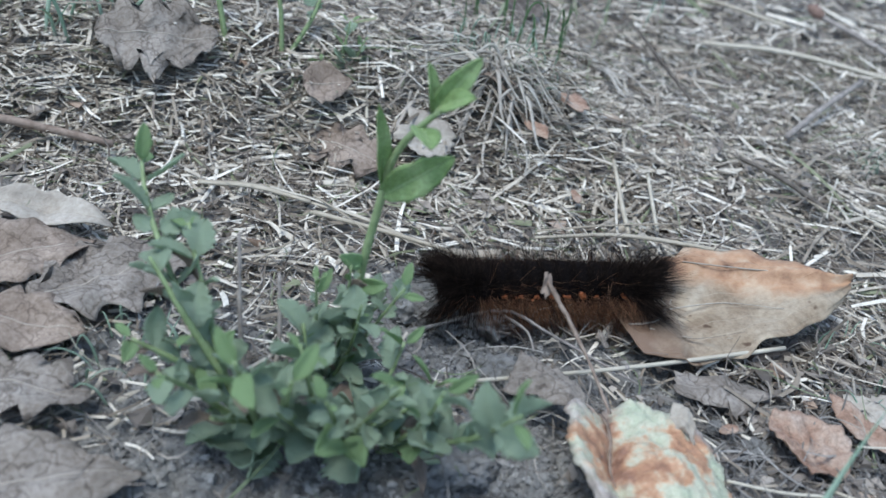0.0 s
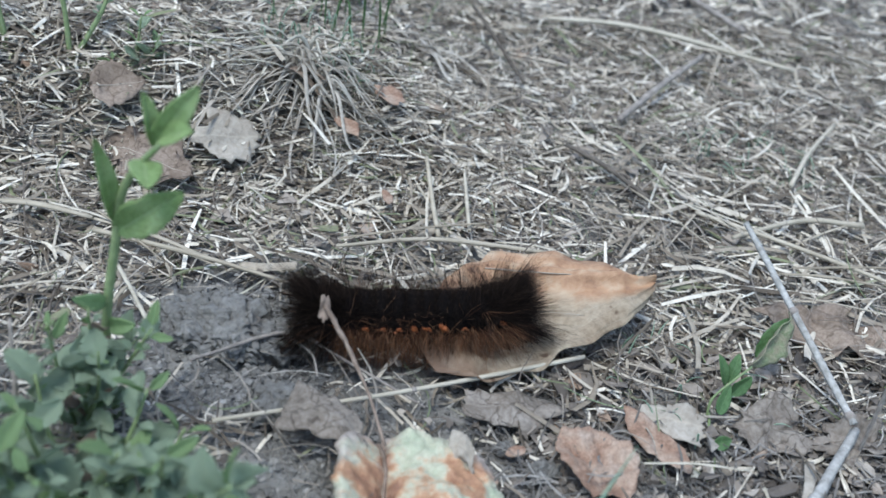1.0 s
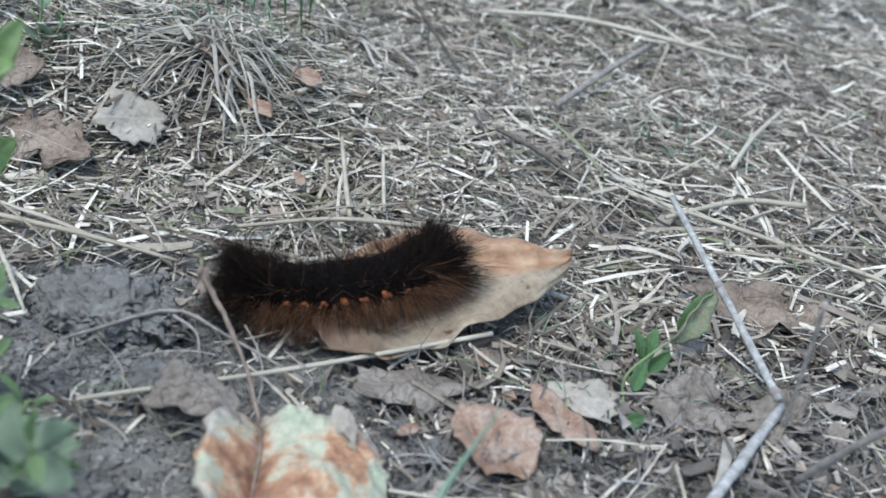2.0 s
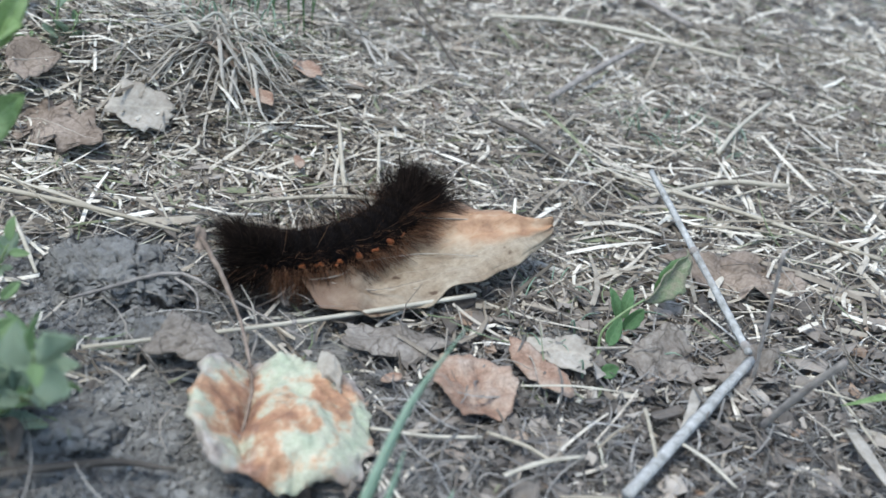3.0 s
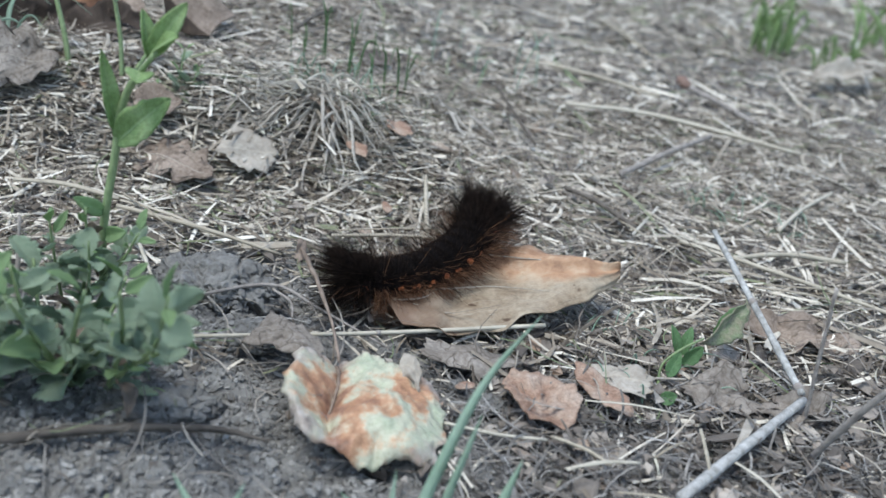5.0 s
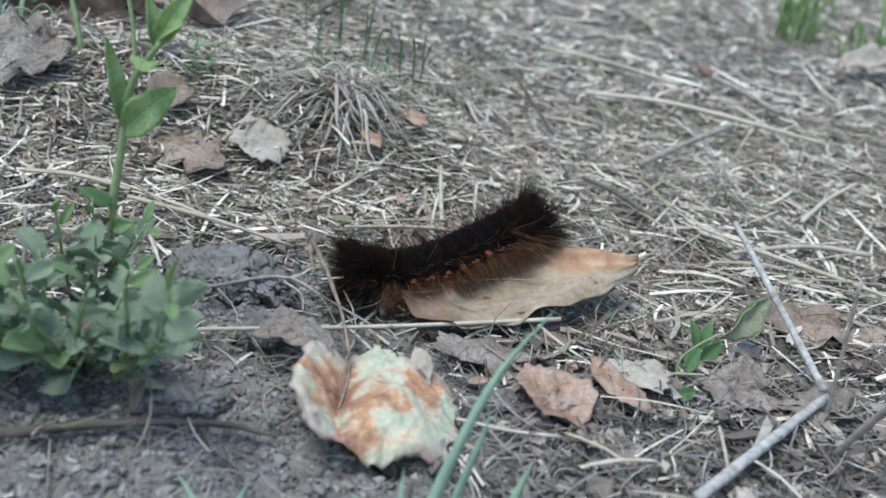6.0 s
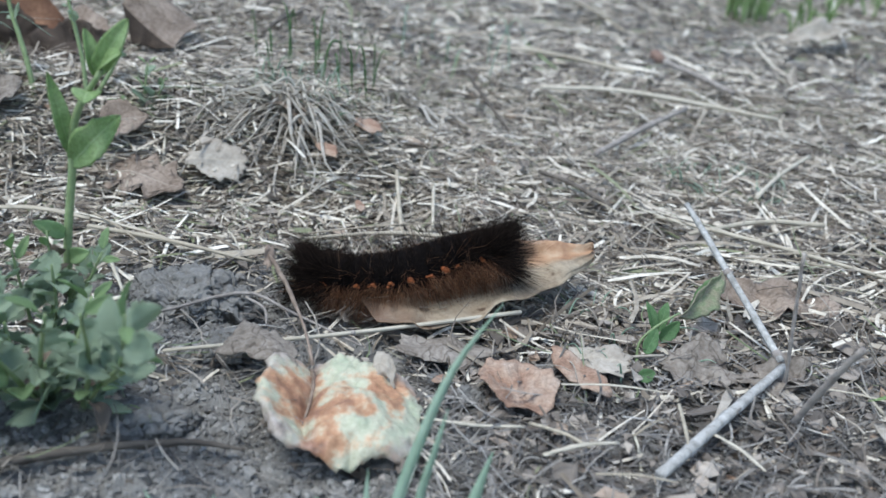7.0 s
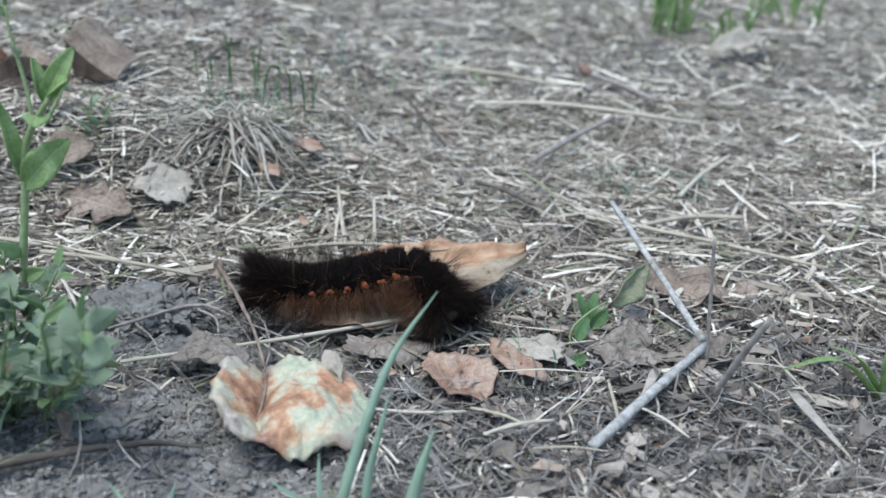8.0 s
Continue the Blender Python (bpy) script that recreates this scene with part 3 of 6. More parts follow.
def litter(name, label, count, area, lengths, widths, heights, seed, mat, spread=1.0, covers=0.93):
    """Chopped dry grass blades strewn flat over an area of the plan."""
    gen = np.random.default_rng(seed)
    x0, x1, y0, y1 = area
    verts, faces, n = [], [], 0
    rows = 6 if spread > 2 else 4
    while n < count:
        x, y = gen.uniform(x0, x1), gen.uniform(y0, y1)
        if gen.random() < bare(x, y) * covers:
            continue
        patch = 0.5 + 0.5 * noise.noise((x * 14, y * 14, seed * 1.0))
        if gen.random() > 0.45 + 0.75 * patch:
            continue
        length = gen.uniform(*lengths) * (0.6 + 0.8 * gen.random() ** 2)
        w = gen.uniform(*widths) / 2 * (1.0 if gen.random() < 0.94 else 1.6)
        yaw = gen.normal(-0.2, 0.8) if gen.random() < 0.3 else gen.uniform(-1.6, 1.6)
        pitch, roll, bend = gen.normal(0, 0.13 * spread), gen.normal(0, 0.42), gen.normal(0, 0.3 * spread)
        s = np.linspace(-0.5, 0.5, rows)
        taper = np.clip(1.15 - np.abs(s + gen.uniform(-0.3, 0.3)) * gen.uniform(0.2, 1.6), 0.25, 1)
        cx, cy, cz = s * length, bend * length * s * s, gen.normal(0, 0.12) * length * (0.25 - s * s)
        across = np.array([-1.0, 0.0, 1.0])
        vx = np.repeat(cx, 3)
        vy = np.repeat(cy, 3) + np.tile(across, rows) * np.repeat(taper, 3) * w * math.cos(roll)
        vz = np.repeat(cz, 3) + np.tile(across, rows) * np.repeat(taper, 3) * w * math.sin(roll) + np.tile((1 - np.abs(across)) * 0.45 * w, rows)
        vz = vz + vx * math.sin(pitch)
        c, d = math.cos(yaw), math.sin(yaw)
        z = ground_height(x, y) + gen.uniform(*heights) + abs(math.sin(pitch)) * length * 0.35
        verts.append(np.stack([x + c * vx - d * vy, y + d * vx + c * vy, np.maximum(vz + z, -0.003)], -1))
        o = 3 * rows * n
        for i in range(rows - 1):
            for k in range(2):
                faces.append((o + 3 * i + k, o + 3 * i + 3 + k, o + 3 * i + 4 + k, o + 3 * i + 1 + k))
        n += 1
    return thing(name, Matrix(), label, "grass litter", kind="stuff", data=mesh_of(name, np.vstack(verts), faces, mat, True))


litter("grass_clippings", "short bleached dry grass clippings on the soil", 30000, (-0.08, 0.3, 0.12, 0.42), (0.003, 0.013), (0.00028, 0.0009), (0.0, 0.0032), 21, CHAFF, covers=1.02)
litter("grass_fibres", "fine curled brown grass fibres and roots on the soil", 8500, (-0.08, 0.3, 0.12, 0.42), (0.006, 0.018), (0.0002, 0.00042), (0.001, 0.0042), 25, FIBRE, spread=2.6, covers=0.9)
litter("long_dry_grass", "long bleached dry grass blades over the soil", 900, (-0.08, 0.32, 0.12, 0.45), (0.016, 0.034), (0.0005, 0.0012), (0.002, 0.0045), 22, CHAFF, covers=1.7)
litter("matted_fibres", "matted grey dead grass fibres on the soil", 7000, (0.105, 0.27, 0.11, 0.205), (0.004, 0.013), (0.00018, 0.0005), (0.0003, 0.003), 29, GREY_FIBRE, spread=2.2, covers=0.25)
litter("broad_grass_chips", "short broad pale chips of dry grass on the litter", 2000, (-0.08, 0.3, 0.12, 0.44), (0.004, 0.011), (0.0007, 0.0014), (0.002, 0.0042), 33, CHAFF, spread=1.3, covers=1.3)
litter("fallen_straws", "long pale straws lying across the clippings", 170, (0.165, 0.275, 0.222, 0.31), (0.015, 0.034), (0.0007, 0.0014), (0.003, 0.005), 41, CHAFF, spread=0.6)
litter("bank_clippings", "dry grass clippings on the slope of a low bank", 6500, (-0.06, 0.135, 0.27, 0.335), (0.004, 0.016), (0.0003, 0.0009), (0.0002, 0.003), 37, CHAFF, spread=1.2)
litter("thin_roots", "thin pale roots and fibres on bare soil", 650, (0.0, 0.13, 0.13, 0.24), (0.005, 0.016), (0.00014, 0.00032), (0.0006, 0.002), 35, GREY_FIBRE, spread=2.8, covers=0.1)
litter("distant_grass_clippings", "bleached dry grass clippings further off on the soil", 17000, (-0.15, 0.52, 0.4, 0.78), (0.004, 0.013), (0.0006, 0.0018), (0.0, 0.004), 23, CHAFF)
litter("distant_brown_fibres", "brown dead grass fibres further off on the soil", 9500, (-0.15, 0.52, 0.4, 0.78), (0.006, 0.018), (0.0005, 0.0013), (0.0005, 0.0045), 39, FIBRE, spread=1.8)
litter("far_grass_clippings", "bleached dry grass clippings far off on the soil", 6000, (0.1, 0.8, 0.76, 1.15), (0.008, 0.022), (0.0012, 0.0028), (0.0, 0.005), 43, CHAFF)
litter("side_grass_clippings", "bleached dry grass clippings beside the bare soil", 9000, (0.29, 0.52, 0.2, 0.42), (0.004, 0.016), (0.0004, 0.0014), (0.0, 0.004), 27, CHAFF)
litter("distant_long_grass", "long bleached dry grass further off on the soil", 700, (-0.2, 0.65, 0.42, 0.95), (0.02, 0.05), (0.0008, 0.0018), (0.002, 0.006), 24, CHAFF)


def flakes():
    gen = np.random.default_rng(31)
    verts, faces, n, o = [], [], 0, 0
    while n < 6500:
        x, y = gen.uniform(-0.06, 0.3), gen.uniform(0.12, 0.5)
        if gen.random() < 0.4:
            x, y = gen.uniform(0.12, 0.25), gen.uniform(0.13, 0.225)
        if gen.random() < bare(x, y) * (0.45 if x > 0.12 else 0.92):
            continue
        k = gen.integers(6, 11)
        th = np.sort(gen.uniform(0, 6.28, k))
        r = (0.0007 + 0.0032 * gen.random() ** 2) * gen.uniform(0.55, 1.2, k)
        ring = np.stack([r * np.cos(th), r * np.sin(th) * gen.uniform(0.45, 0.9), gen.normal(0, 0.0005, k)], -1)
        a, t = gen.uniform(0, 6.28), gen.normal(0, 0.25)
        m = np.array(Euler((t, gen.normal(0, 0.25), a)).to_matrix())
        ring = ring @ m.T + (x, y, ground_height(x, y) + gen.uniform(0.001, 0.0038))
        verts.append(np.vstack([ring, ring - (0, 0, 0.00015)]))
        faces.append(tuple(range(o, o + k)))
        faces.append(tuple(range(o + 2 * k - 1, o + k - 1, -1)))
        for i in range(k):
            j = (i + 1) % k
            faces.append((o + i, o + k + i, o + k + j, o + j))
        o += 2 * k
        n += 1
    thing("leaf_flakes", Matrix(), "small torn brown flakes of dead leaves", "leaf litter", kind="stuff", data=mesh_of("leaf_flakes", np.vstack(verts), faces, FLAKE, False))


flakes()
# ---------------------------------------------------------------- caterpillar
SEGMENTS = 13
LENGTH = 0.0445


def seg_radius(i):
    s = i / (SEGMENTS - 1)
    return 0.0052 * (0.76 + 0.24 * math.sin(math.pi * min(1, max(0, 0.08 + 0.86 * s))) ** 0.6)


def hair_mesh(name, roots, tips, sag, width, mat):
    """Tapering three-sided hairs, each bent once."""
    roots, tips = np.array(roots), np.array(tips)
    n = len(roots)
    d = tips - roots
    ln = np.linalg.norm(d, axis=1, keepdims=True)
    d = d / ln
    side = np.cross(d, np.array([0.3, 0.2, 0.93]))
    side /= np.linalg.norm(side, axis=1, keepdims=True) + 1e-9
    other = np.cross(d, side)
    mid = roots + d * ln * 0.55 + sag[:, None] * np.array([0, 0, 1.0]) * ln
    rings = []
    for p, w in ((roots, 1.0), (mid, 0.75)):
        for k in range(3):
            a = 2.094 * k
            rings.append(p + width * w * (math.cos(a) * side + math.sin(a) * other))
    verts = np.stack(rings + [tips], 1).reshape(-1, 3)
    o = (np.arange(n) * 7)[:, None]
    faces = []
    for k in range(3):
        k2 = (k + 1) % 3
        faces.append(o + np.array([[k, k2, 3 + k2]]))
        faces.append(o + np.array([[k, 3 + k2, 3 + k]]))
        faces.append(o + np.array([[3 + k, 3 + k2, 6]]))
    return mesh_of(name, verts, np.vstack(faces), mat, True)


def build_caterpillar():
    root = thing("caterpillar", Matrix(), "woolly black caterpillar with rusty side hair and orange warts", "caterpillar")
    gen = np.random.default_rng(77)
    segs = []
    for i in range(SEGMENTS):
        r = seg_radius(i)
        half = LENGTH / (SEGMENTS - 1) * 0.62
        # body ring
        sides, rows = 18, 9
        verts, faces = [], []
        for a in range(rows):
            s = -1 + 2 * a / (rows - 1)
            rr = r * (1 - 0.2 * abs(s) ** 2.2)
            if i == 0:
                rr *= min(1, 0.45 + 0.6 * (a / (rows - 1)))
            for k in range(sides):
                th = 2 * math.pi * k / sides
                crease = 1 + 0.03 * math.sin(3 * th) - 0.03 * math.exp(-((s - 0.25) / 0.12) ** 2)
                verts.append((s * half, rr * crease * math.sin(th), rr * crease * 0.94 * math.cos(th)))
        for a in range(rows - 1):
            for k in range(sides):
                k2 = (k + 1) % sides
                faces.append((a * sides + k, (a + 1) * sides + k, (a + 1) * sides + k2, a * sides + k2))
        faces.append(tuple(range(sides)))
        faces.append(tuple((rows - 1) * sides + k for k in range(sides))[::-1])
        seg = part("segment", mesh_of("segment", verts, faces, SKIN), root)
        segs.append(seg)
        end = (i - (SEGMENTS - 1) / 2) / ((SEGMENTS - 1) / 2)
        dark_r, dark_t, rust_r, rust_t = [], [], [], []
        far_end = abs(end) ** 4
        # rows of hair: first and last angle from the back, count, lengths, share of black
        for a0, a1, count, lo, hi, dark in ((0, 80, 430, 0.0006, 0.0013, 1.0), (44, 70, 40, 0.0055, 0.0095, 0.8), (82, 106, 84, 0.0046, 0.0090, 0.22), (100, 150, 150, 0.004, 0.0092, 0.2)):
            velvet = a0 == 0
            count = int(count * (1.0 + 0.9 * far_end))
            for sgn in (-1, 1):
                tufts = [(gen.normal(0, 0.3), gen.normal(0, 0.3), gen.uniform(0.75, 1.15)) for _ in range(9)]
                for _ in range(count):
                    ang = radians(gen.uniform(a0, a1))
                    a = ang * sgn
                    at_x = gen.uniform(-0.9, 0.9) * half if velvet else gen.normal(0, 0.00045 if a0 < 80 else 0.0011)
                    if velvet or a0 >= 100:
                        lean, swing, longer = gen.normal(0, 0.3 + 0.4 * far_end), gen.normal(0, 0.22), 1.0
                    else:
                        lean, swing, longer = tufts[int(gen.integers(9))]
                        lean, swing = lean * (1 + 0.9 * far_end) + gen.normal(0, 0.07), swing + gen.normal(0, 0.06)
                    lean += 1.25 * end * abs(end) ** 5
                    d = np.array([lean, math.sin(a + swing), 0.96 * math.cos(a + swing)])
                    d /= np.linalg.norm(d)
                    start = np.array([at_x, r * 0.93 * math.sin(a), r * 0.93 * 0.94 * math.cos(a)])
                    ln = longer * gen.uniform(lo, hi) * (1.0 if gen.random() < 0.8 else 1.2) * (1.0 + 0.25 * far_end)
                    if velvet:
                        ln *= 1.0 + 3.2 * abs(end) ** 5
                    if gen.random() < (dark if -0.7 < end < (0.7 if a0 < 80 else 0.95) else min(1, dark + 0.75)):
                        dark_r.append(start)
                        dark_t.append(start + d * ln)
                    else:
                        rust_r.append(start)
                        rust_t.append(start + d * ln)
        if i in (0, SEGMENTS - 1):
            # the tuft that covers the blunt end
            face = 1 if i else -1
            for _ in range(190):
                a, q = gen.uniform(0, 6.283), math.sqrt(gen.random())
                start = np.array([face * half * 0.8, r * 0.8 * q * math.sin(a), r * 0.75 * q * math.cos(a)])
                d = np.array([face * gen.uniform(0.35, 1.1), q * 1.0 * math.sin(a) + gen.normal(0, 0.2), q * 1.0 * math.cos(a) + gen.normal(0, 0.2)])
                d /= np.linalg.norm(d)
                dark_r.append(start)
                dark_t.append(start + d * gen.uniform(0.0032, 0.0072))
        part("black_hair", hair_mesh("black_hair", dark_r, dark_t, gen.normal(0, 0.05, len(dark_r)), 0.000033, SETA), seg, label="bristly black hair")
        part("rust_hair", hair_mesh("rust_hair", rust_r, rust_t, gen.normal(-0.02, 0.05, len(rust_r)), 0.000026, RUST), seg, label="fine rusty brown hair")
        # orange warts on both flanks, small knobs above and below each other
        for sgn in (-1, 1):
            if i in (0, SEGMENTS - 1):
                continue
            a = radians(85) * sgn
            big = 0.6 + 0.5 * min(1, i / 6) + 0.25 * gen.normal()
            if big < 0.62:
                continue
            for dx, dz, k in ((0.0, 0.0, 0.00052 * big), (-0.0008 * gen.random(), 0.0004 * gen.normal(), 0.00038 * big), (0.0005, -0.0005, 0.0003 * big)):
                v, f = tube([(-k, 0, 0), (-k * 0.5, 0, 0), (k * 0.5, 0, 0), (k, 0, 0)], [k * 0.3, k * 0.95, k * 0.9, k * 0.3], 8, 7, 0.12, i)
                m = Matrix.Translation((dx, r * 0.97 * math.sin(a), r * 0.95 * math.cos(a) + dz))
                part("wart", mesh_of("wart", v, f, WART), seg, m, "small orange wart")
        if 2 < i < 7 or i == 0 or 8 < i < 12:
            for sgn in (-1, 1):
                long = 0.0022 if i < 8 else 0.0017
                w = 0.0011 if i < 8 else 0.0005
                v, f = tube([(0, sgn * r * 0.45, -r * 0.7), (0, sgn * r * 0.5, -r * 0.7 - long * 0.6), (0, sgn * r * 0.42, -r * 0.7 - long)], [w, w * 0.9, w * 0.7], 8, 6)
                part("leg", mesh_of("leg", v, f, BROWNSTEM if i < 8 else HEADSHELL), seg)
    v, f = tube([(0.0, 0, -0.0004), (0.0012, 0, -0.0003), (0.0024, 0, -0.0007), (0.0031, 0, -0.0012)], [0.0021, 0.0024, 0.002, 0.0006], 14, 10)
    part("head", mesh_of("head", v, f, HEADSHELL), segs[-1], label="shiny black head")
    return root, segs


caterpillar, segments = build_caterpillar()

CRAWL = []


def crawl(t, *points):
    """The body's line from tail to head at t seconds."""
    line = smooth_line(points, 61)
    d = np.r_[0, np.cumsum(np.linalg.norm(np.diff(line, axis=0), axis=1))]
    at = np.linspace(0.03, 0.97, SEGMENTS) * d[-1]
    centre = np.array([np.interp(at, d, line[:, k]) for k in range(3)]).T
    ahead = np.array([np.interp(np.clip(at + 0.0012, 0, d[-1]), d, line[:, k]) - np.interp(np.clip(at - 0.0012, 0, d[-1]), d, line[:, k]) for k in range(3)]).T
    CRAWL.append((t, centre, ahead))


crawl(0.0, (0.0592, 0.2262, 0.0080), (0.0706, 0.2287, 0.0078), (0.0820, 0.2305, 0.0078), (0.0935, 0.2312, 0.0083), (0.1038, 0.2281, 0.0104))
crawl(0.5, (0.0708, 0.2278, 0.0080), (0.0823, 0.2290, 0.0078), (0.0938, 0.2295, 0.0080), (0.1045, 0.2278, 0.0098), (0.1140, 0.2250, 0.0125))
crawl(1.0, (0.0755, 0.2262, 0.0085), (0.0862, 0.2262, 0.0079), (0.0975, 0.2258, 0.0085), (0.1078, 0.2238, 0.0108), (0.1182, 0.2250, 0.0120))
crawl(1.5, (0.0816, 0.2310, 0.0074), (0.0912, 0.2262, 0.0083), (0.1006, 0.2225, 0.0110), (0.1109, 0.2215, 0.0135), (0.1212, 0.2262, 0.0138))
crawl(3.0, (0.0843, 0.2255, 0.0085), (0.0952, 0.2268, 0.0080), (0.1060, 0.2295, 0.0090), (0.1151, 0.2360, 0.0106), (0.1223, 0.2445, 0.0138))
crawl(3.5, (0.0844, 0.2260, 0.0082), (0.0955, 0.2275, 0.0078), (0.1063, 0.2275, 0.0107), (0.1153, 0.2315, 0.0152), (0.1212, 0.2395, 0.0198))
crawl(4.0, (0.0842, 0.2262, 0.0078), (0.0952, 0.2258, 0.0080), (0.1060, 0.2288, 0.0095), (0.1147, 0.2350, 0.0127), (0.1208, 0.2432, 0.0170))
crawl(4.5, (0.0858, 0.2275, 0.0074), (0.0966, 0.2248, 0.0085), (0.1072, 0.2263, 0.0103), (0.1157, 0.2329, 0.0133), (0.1203, 0.2415, 0.0180))
crawl(5.0, (0.0866, 0.2240, 0.0086), (0.0973, 0.2265, 0.0079), (0.1071, 0.2322, 0.0092), (0.1148, 0.2400, 0.0128), (0.1193, 0.2486, 0.0178))
crawl(6.5, (0.0858, 0.2255, 0.0077), (0.0971, 0.2246, 0.0083), (0.1079, 0.2277, 0.0109), (0.1182, 0.2316, 0.0144), (0.1292, 0.2341, 0.0168))
crawl(7.0, (0.0853, 0.2290, 0.0077), (0.0962, 0.2262, 0.0083), (0.1073, 0.2250, 0.0108), (0.1182, 0.2280, 0.0135), (0.1290, 0.2272, 0.0156))
crawl(7.5, (0.0852, 0.2270, 0.0095), (0.0965, 0.2245, 0.0090), (0.1078, 0.2236, 0.0112), (0.1192, 0.2237, 0.0143), (0.1280, 0.2195, 0.0112))
crawl(8.0, (0.0858, 0.2235, 0.0105), (0.0975, 0.2212, 0.0105), (0.1093, 0.2202, 0.0128), (0.1214, 0.2190, 0.0149), (0.1284, 0.2100, 0.0088))


def motions():
    """Keys of the caterpillar and of its segments, which bend as it crawls and lifts its head."""
    home = {t: Matrix.Translation(Vector(c[0])) for t, c, a in CRAWL}
    walk(caterpillar, [(t, home[t]) for t, c, a in CRAWL])
    for i, seg in enumerate(segments):
        rows = []
        for t, c, a in CRAWL:
            x = Vector(a[i]).normalized()
            y = Vector((0, 0, 1)).cross(x).normalized()
            z = x.cross(y)
            m = Matrix((x, y, z)).transposed().to_4x4()
            m.translation = Vector(c[i])
            rows.append((t, home[t].inverted() @ m))
        walk(seg, rows)


# ---------------------------------------------------------------- leaves about the caterpillar
def broad_relief(u, v):
    """A raised vein from the far edge to the tip, a dip behind it, a tip whose near edge rolls under, a wavy near edge."""
    ridge = 0.62 - 0.62 * np.clip((u - 0.45) / 0.55, -0.6, 1)
    d = (v - ridge) * np.clip((u - 0.2) / 0.3, 0, 1)
    z = 0.0022 * np.exp(-(d / 0.13) ** 2) - 0.0034 * np.clip(d, 0, 1) + 0.0006 * np.exp(-((d - 0.4) / 0.15) ** 2)
    z -= 0.005 * np.clip((u - 0.6) / 0.3, 0, 1) * np.clip(-v - 0.5, 0, 1)
    z += 0.0004 * np.sin(9 * u + 7 * u * u) * np.clip(-v - 0.35, 0, 1) ** 1.3
    return z


def broad_leaf():
    root = dead_leaf("broad_leaf", "broad tan dead leaf, rust-brown towards its tip, on soil", (0.0965, 0.2285), (0.1500, 0.2330), 0.0370, MAIN_LEAF, z=0.0045, tilt=12.5, roll=7,
                     shape="deltoid", fold=0.04, curl=-0.14, ripple=0.0012, jag=0.14, seed=2, nu=64, nv=37, tip_drop=0.1, crinkle=0.0018, thick=0.00022, halves=(1.04, 1.0), far_from=0.12, diagonal=True, extra=broad_relief)
    blade = root.children[0].data
    top = np.array([v.co[:] for v in blade.vertices])[: 64 * 37].reshape(64, 37, 3)
    for way in (((0.19, -0.18), (0.36, -0.08), (0.55, -0.2), (0.68, -0.4)), ((0.37, 0.7), (0.58, 0.45), (0.8, 0.22), (0.97, 0.04)), ((0.2, -0.1), (0.2, 0.3), (0.24, 0.65)), ((0.12, -0.52), (0.28, -0.56), (0.42, -0.72))):
        line = smooth_line([(u, v, 0) for u, v in way], 12)
        pts = np.array([top[int(u * 63), int((v + 1) / 2 * 36)] for u, v, _ in line])
        pts = smooth_line(pts[[0, 5, 11]], 16) + np.array([0, 0, 0.00012])
        v, f = tube(pts, [0.00017, 0.00013, 0.00007], 5, 16)
        part("vein", mesh_of("vein", v, f, PALE_LEAF, True, np.zeros((len(v), 2))), root, label="pale side vein")


broad_leaf()


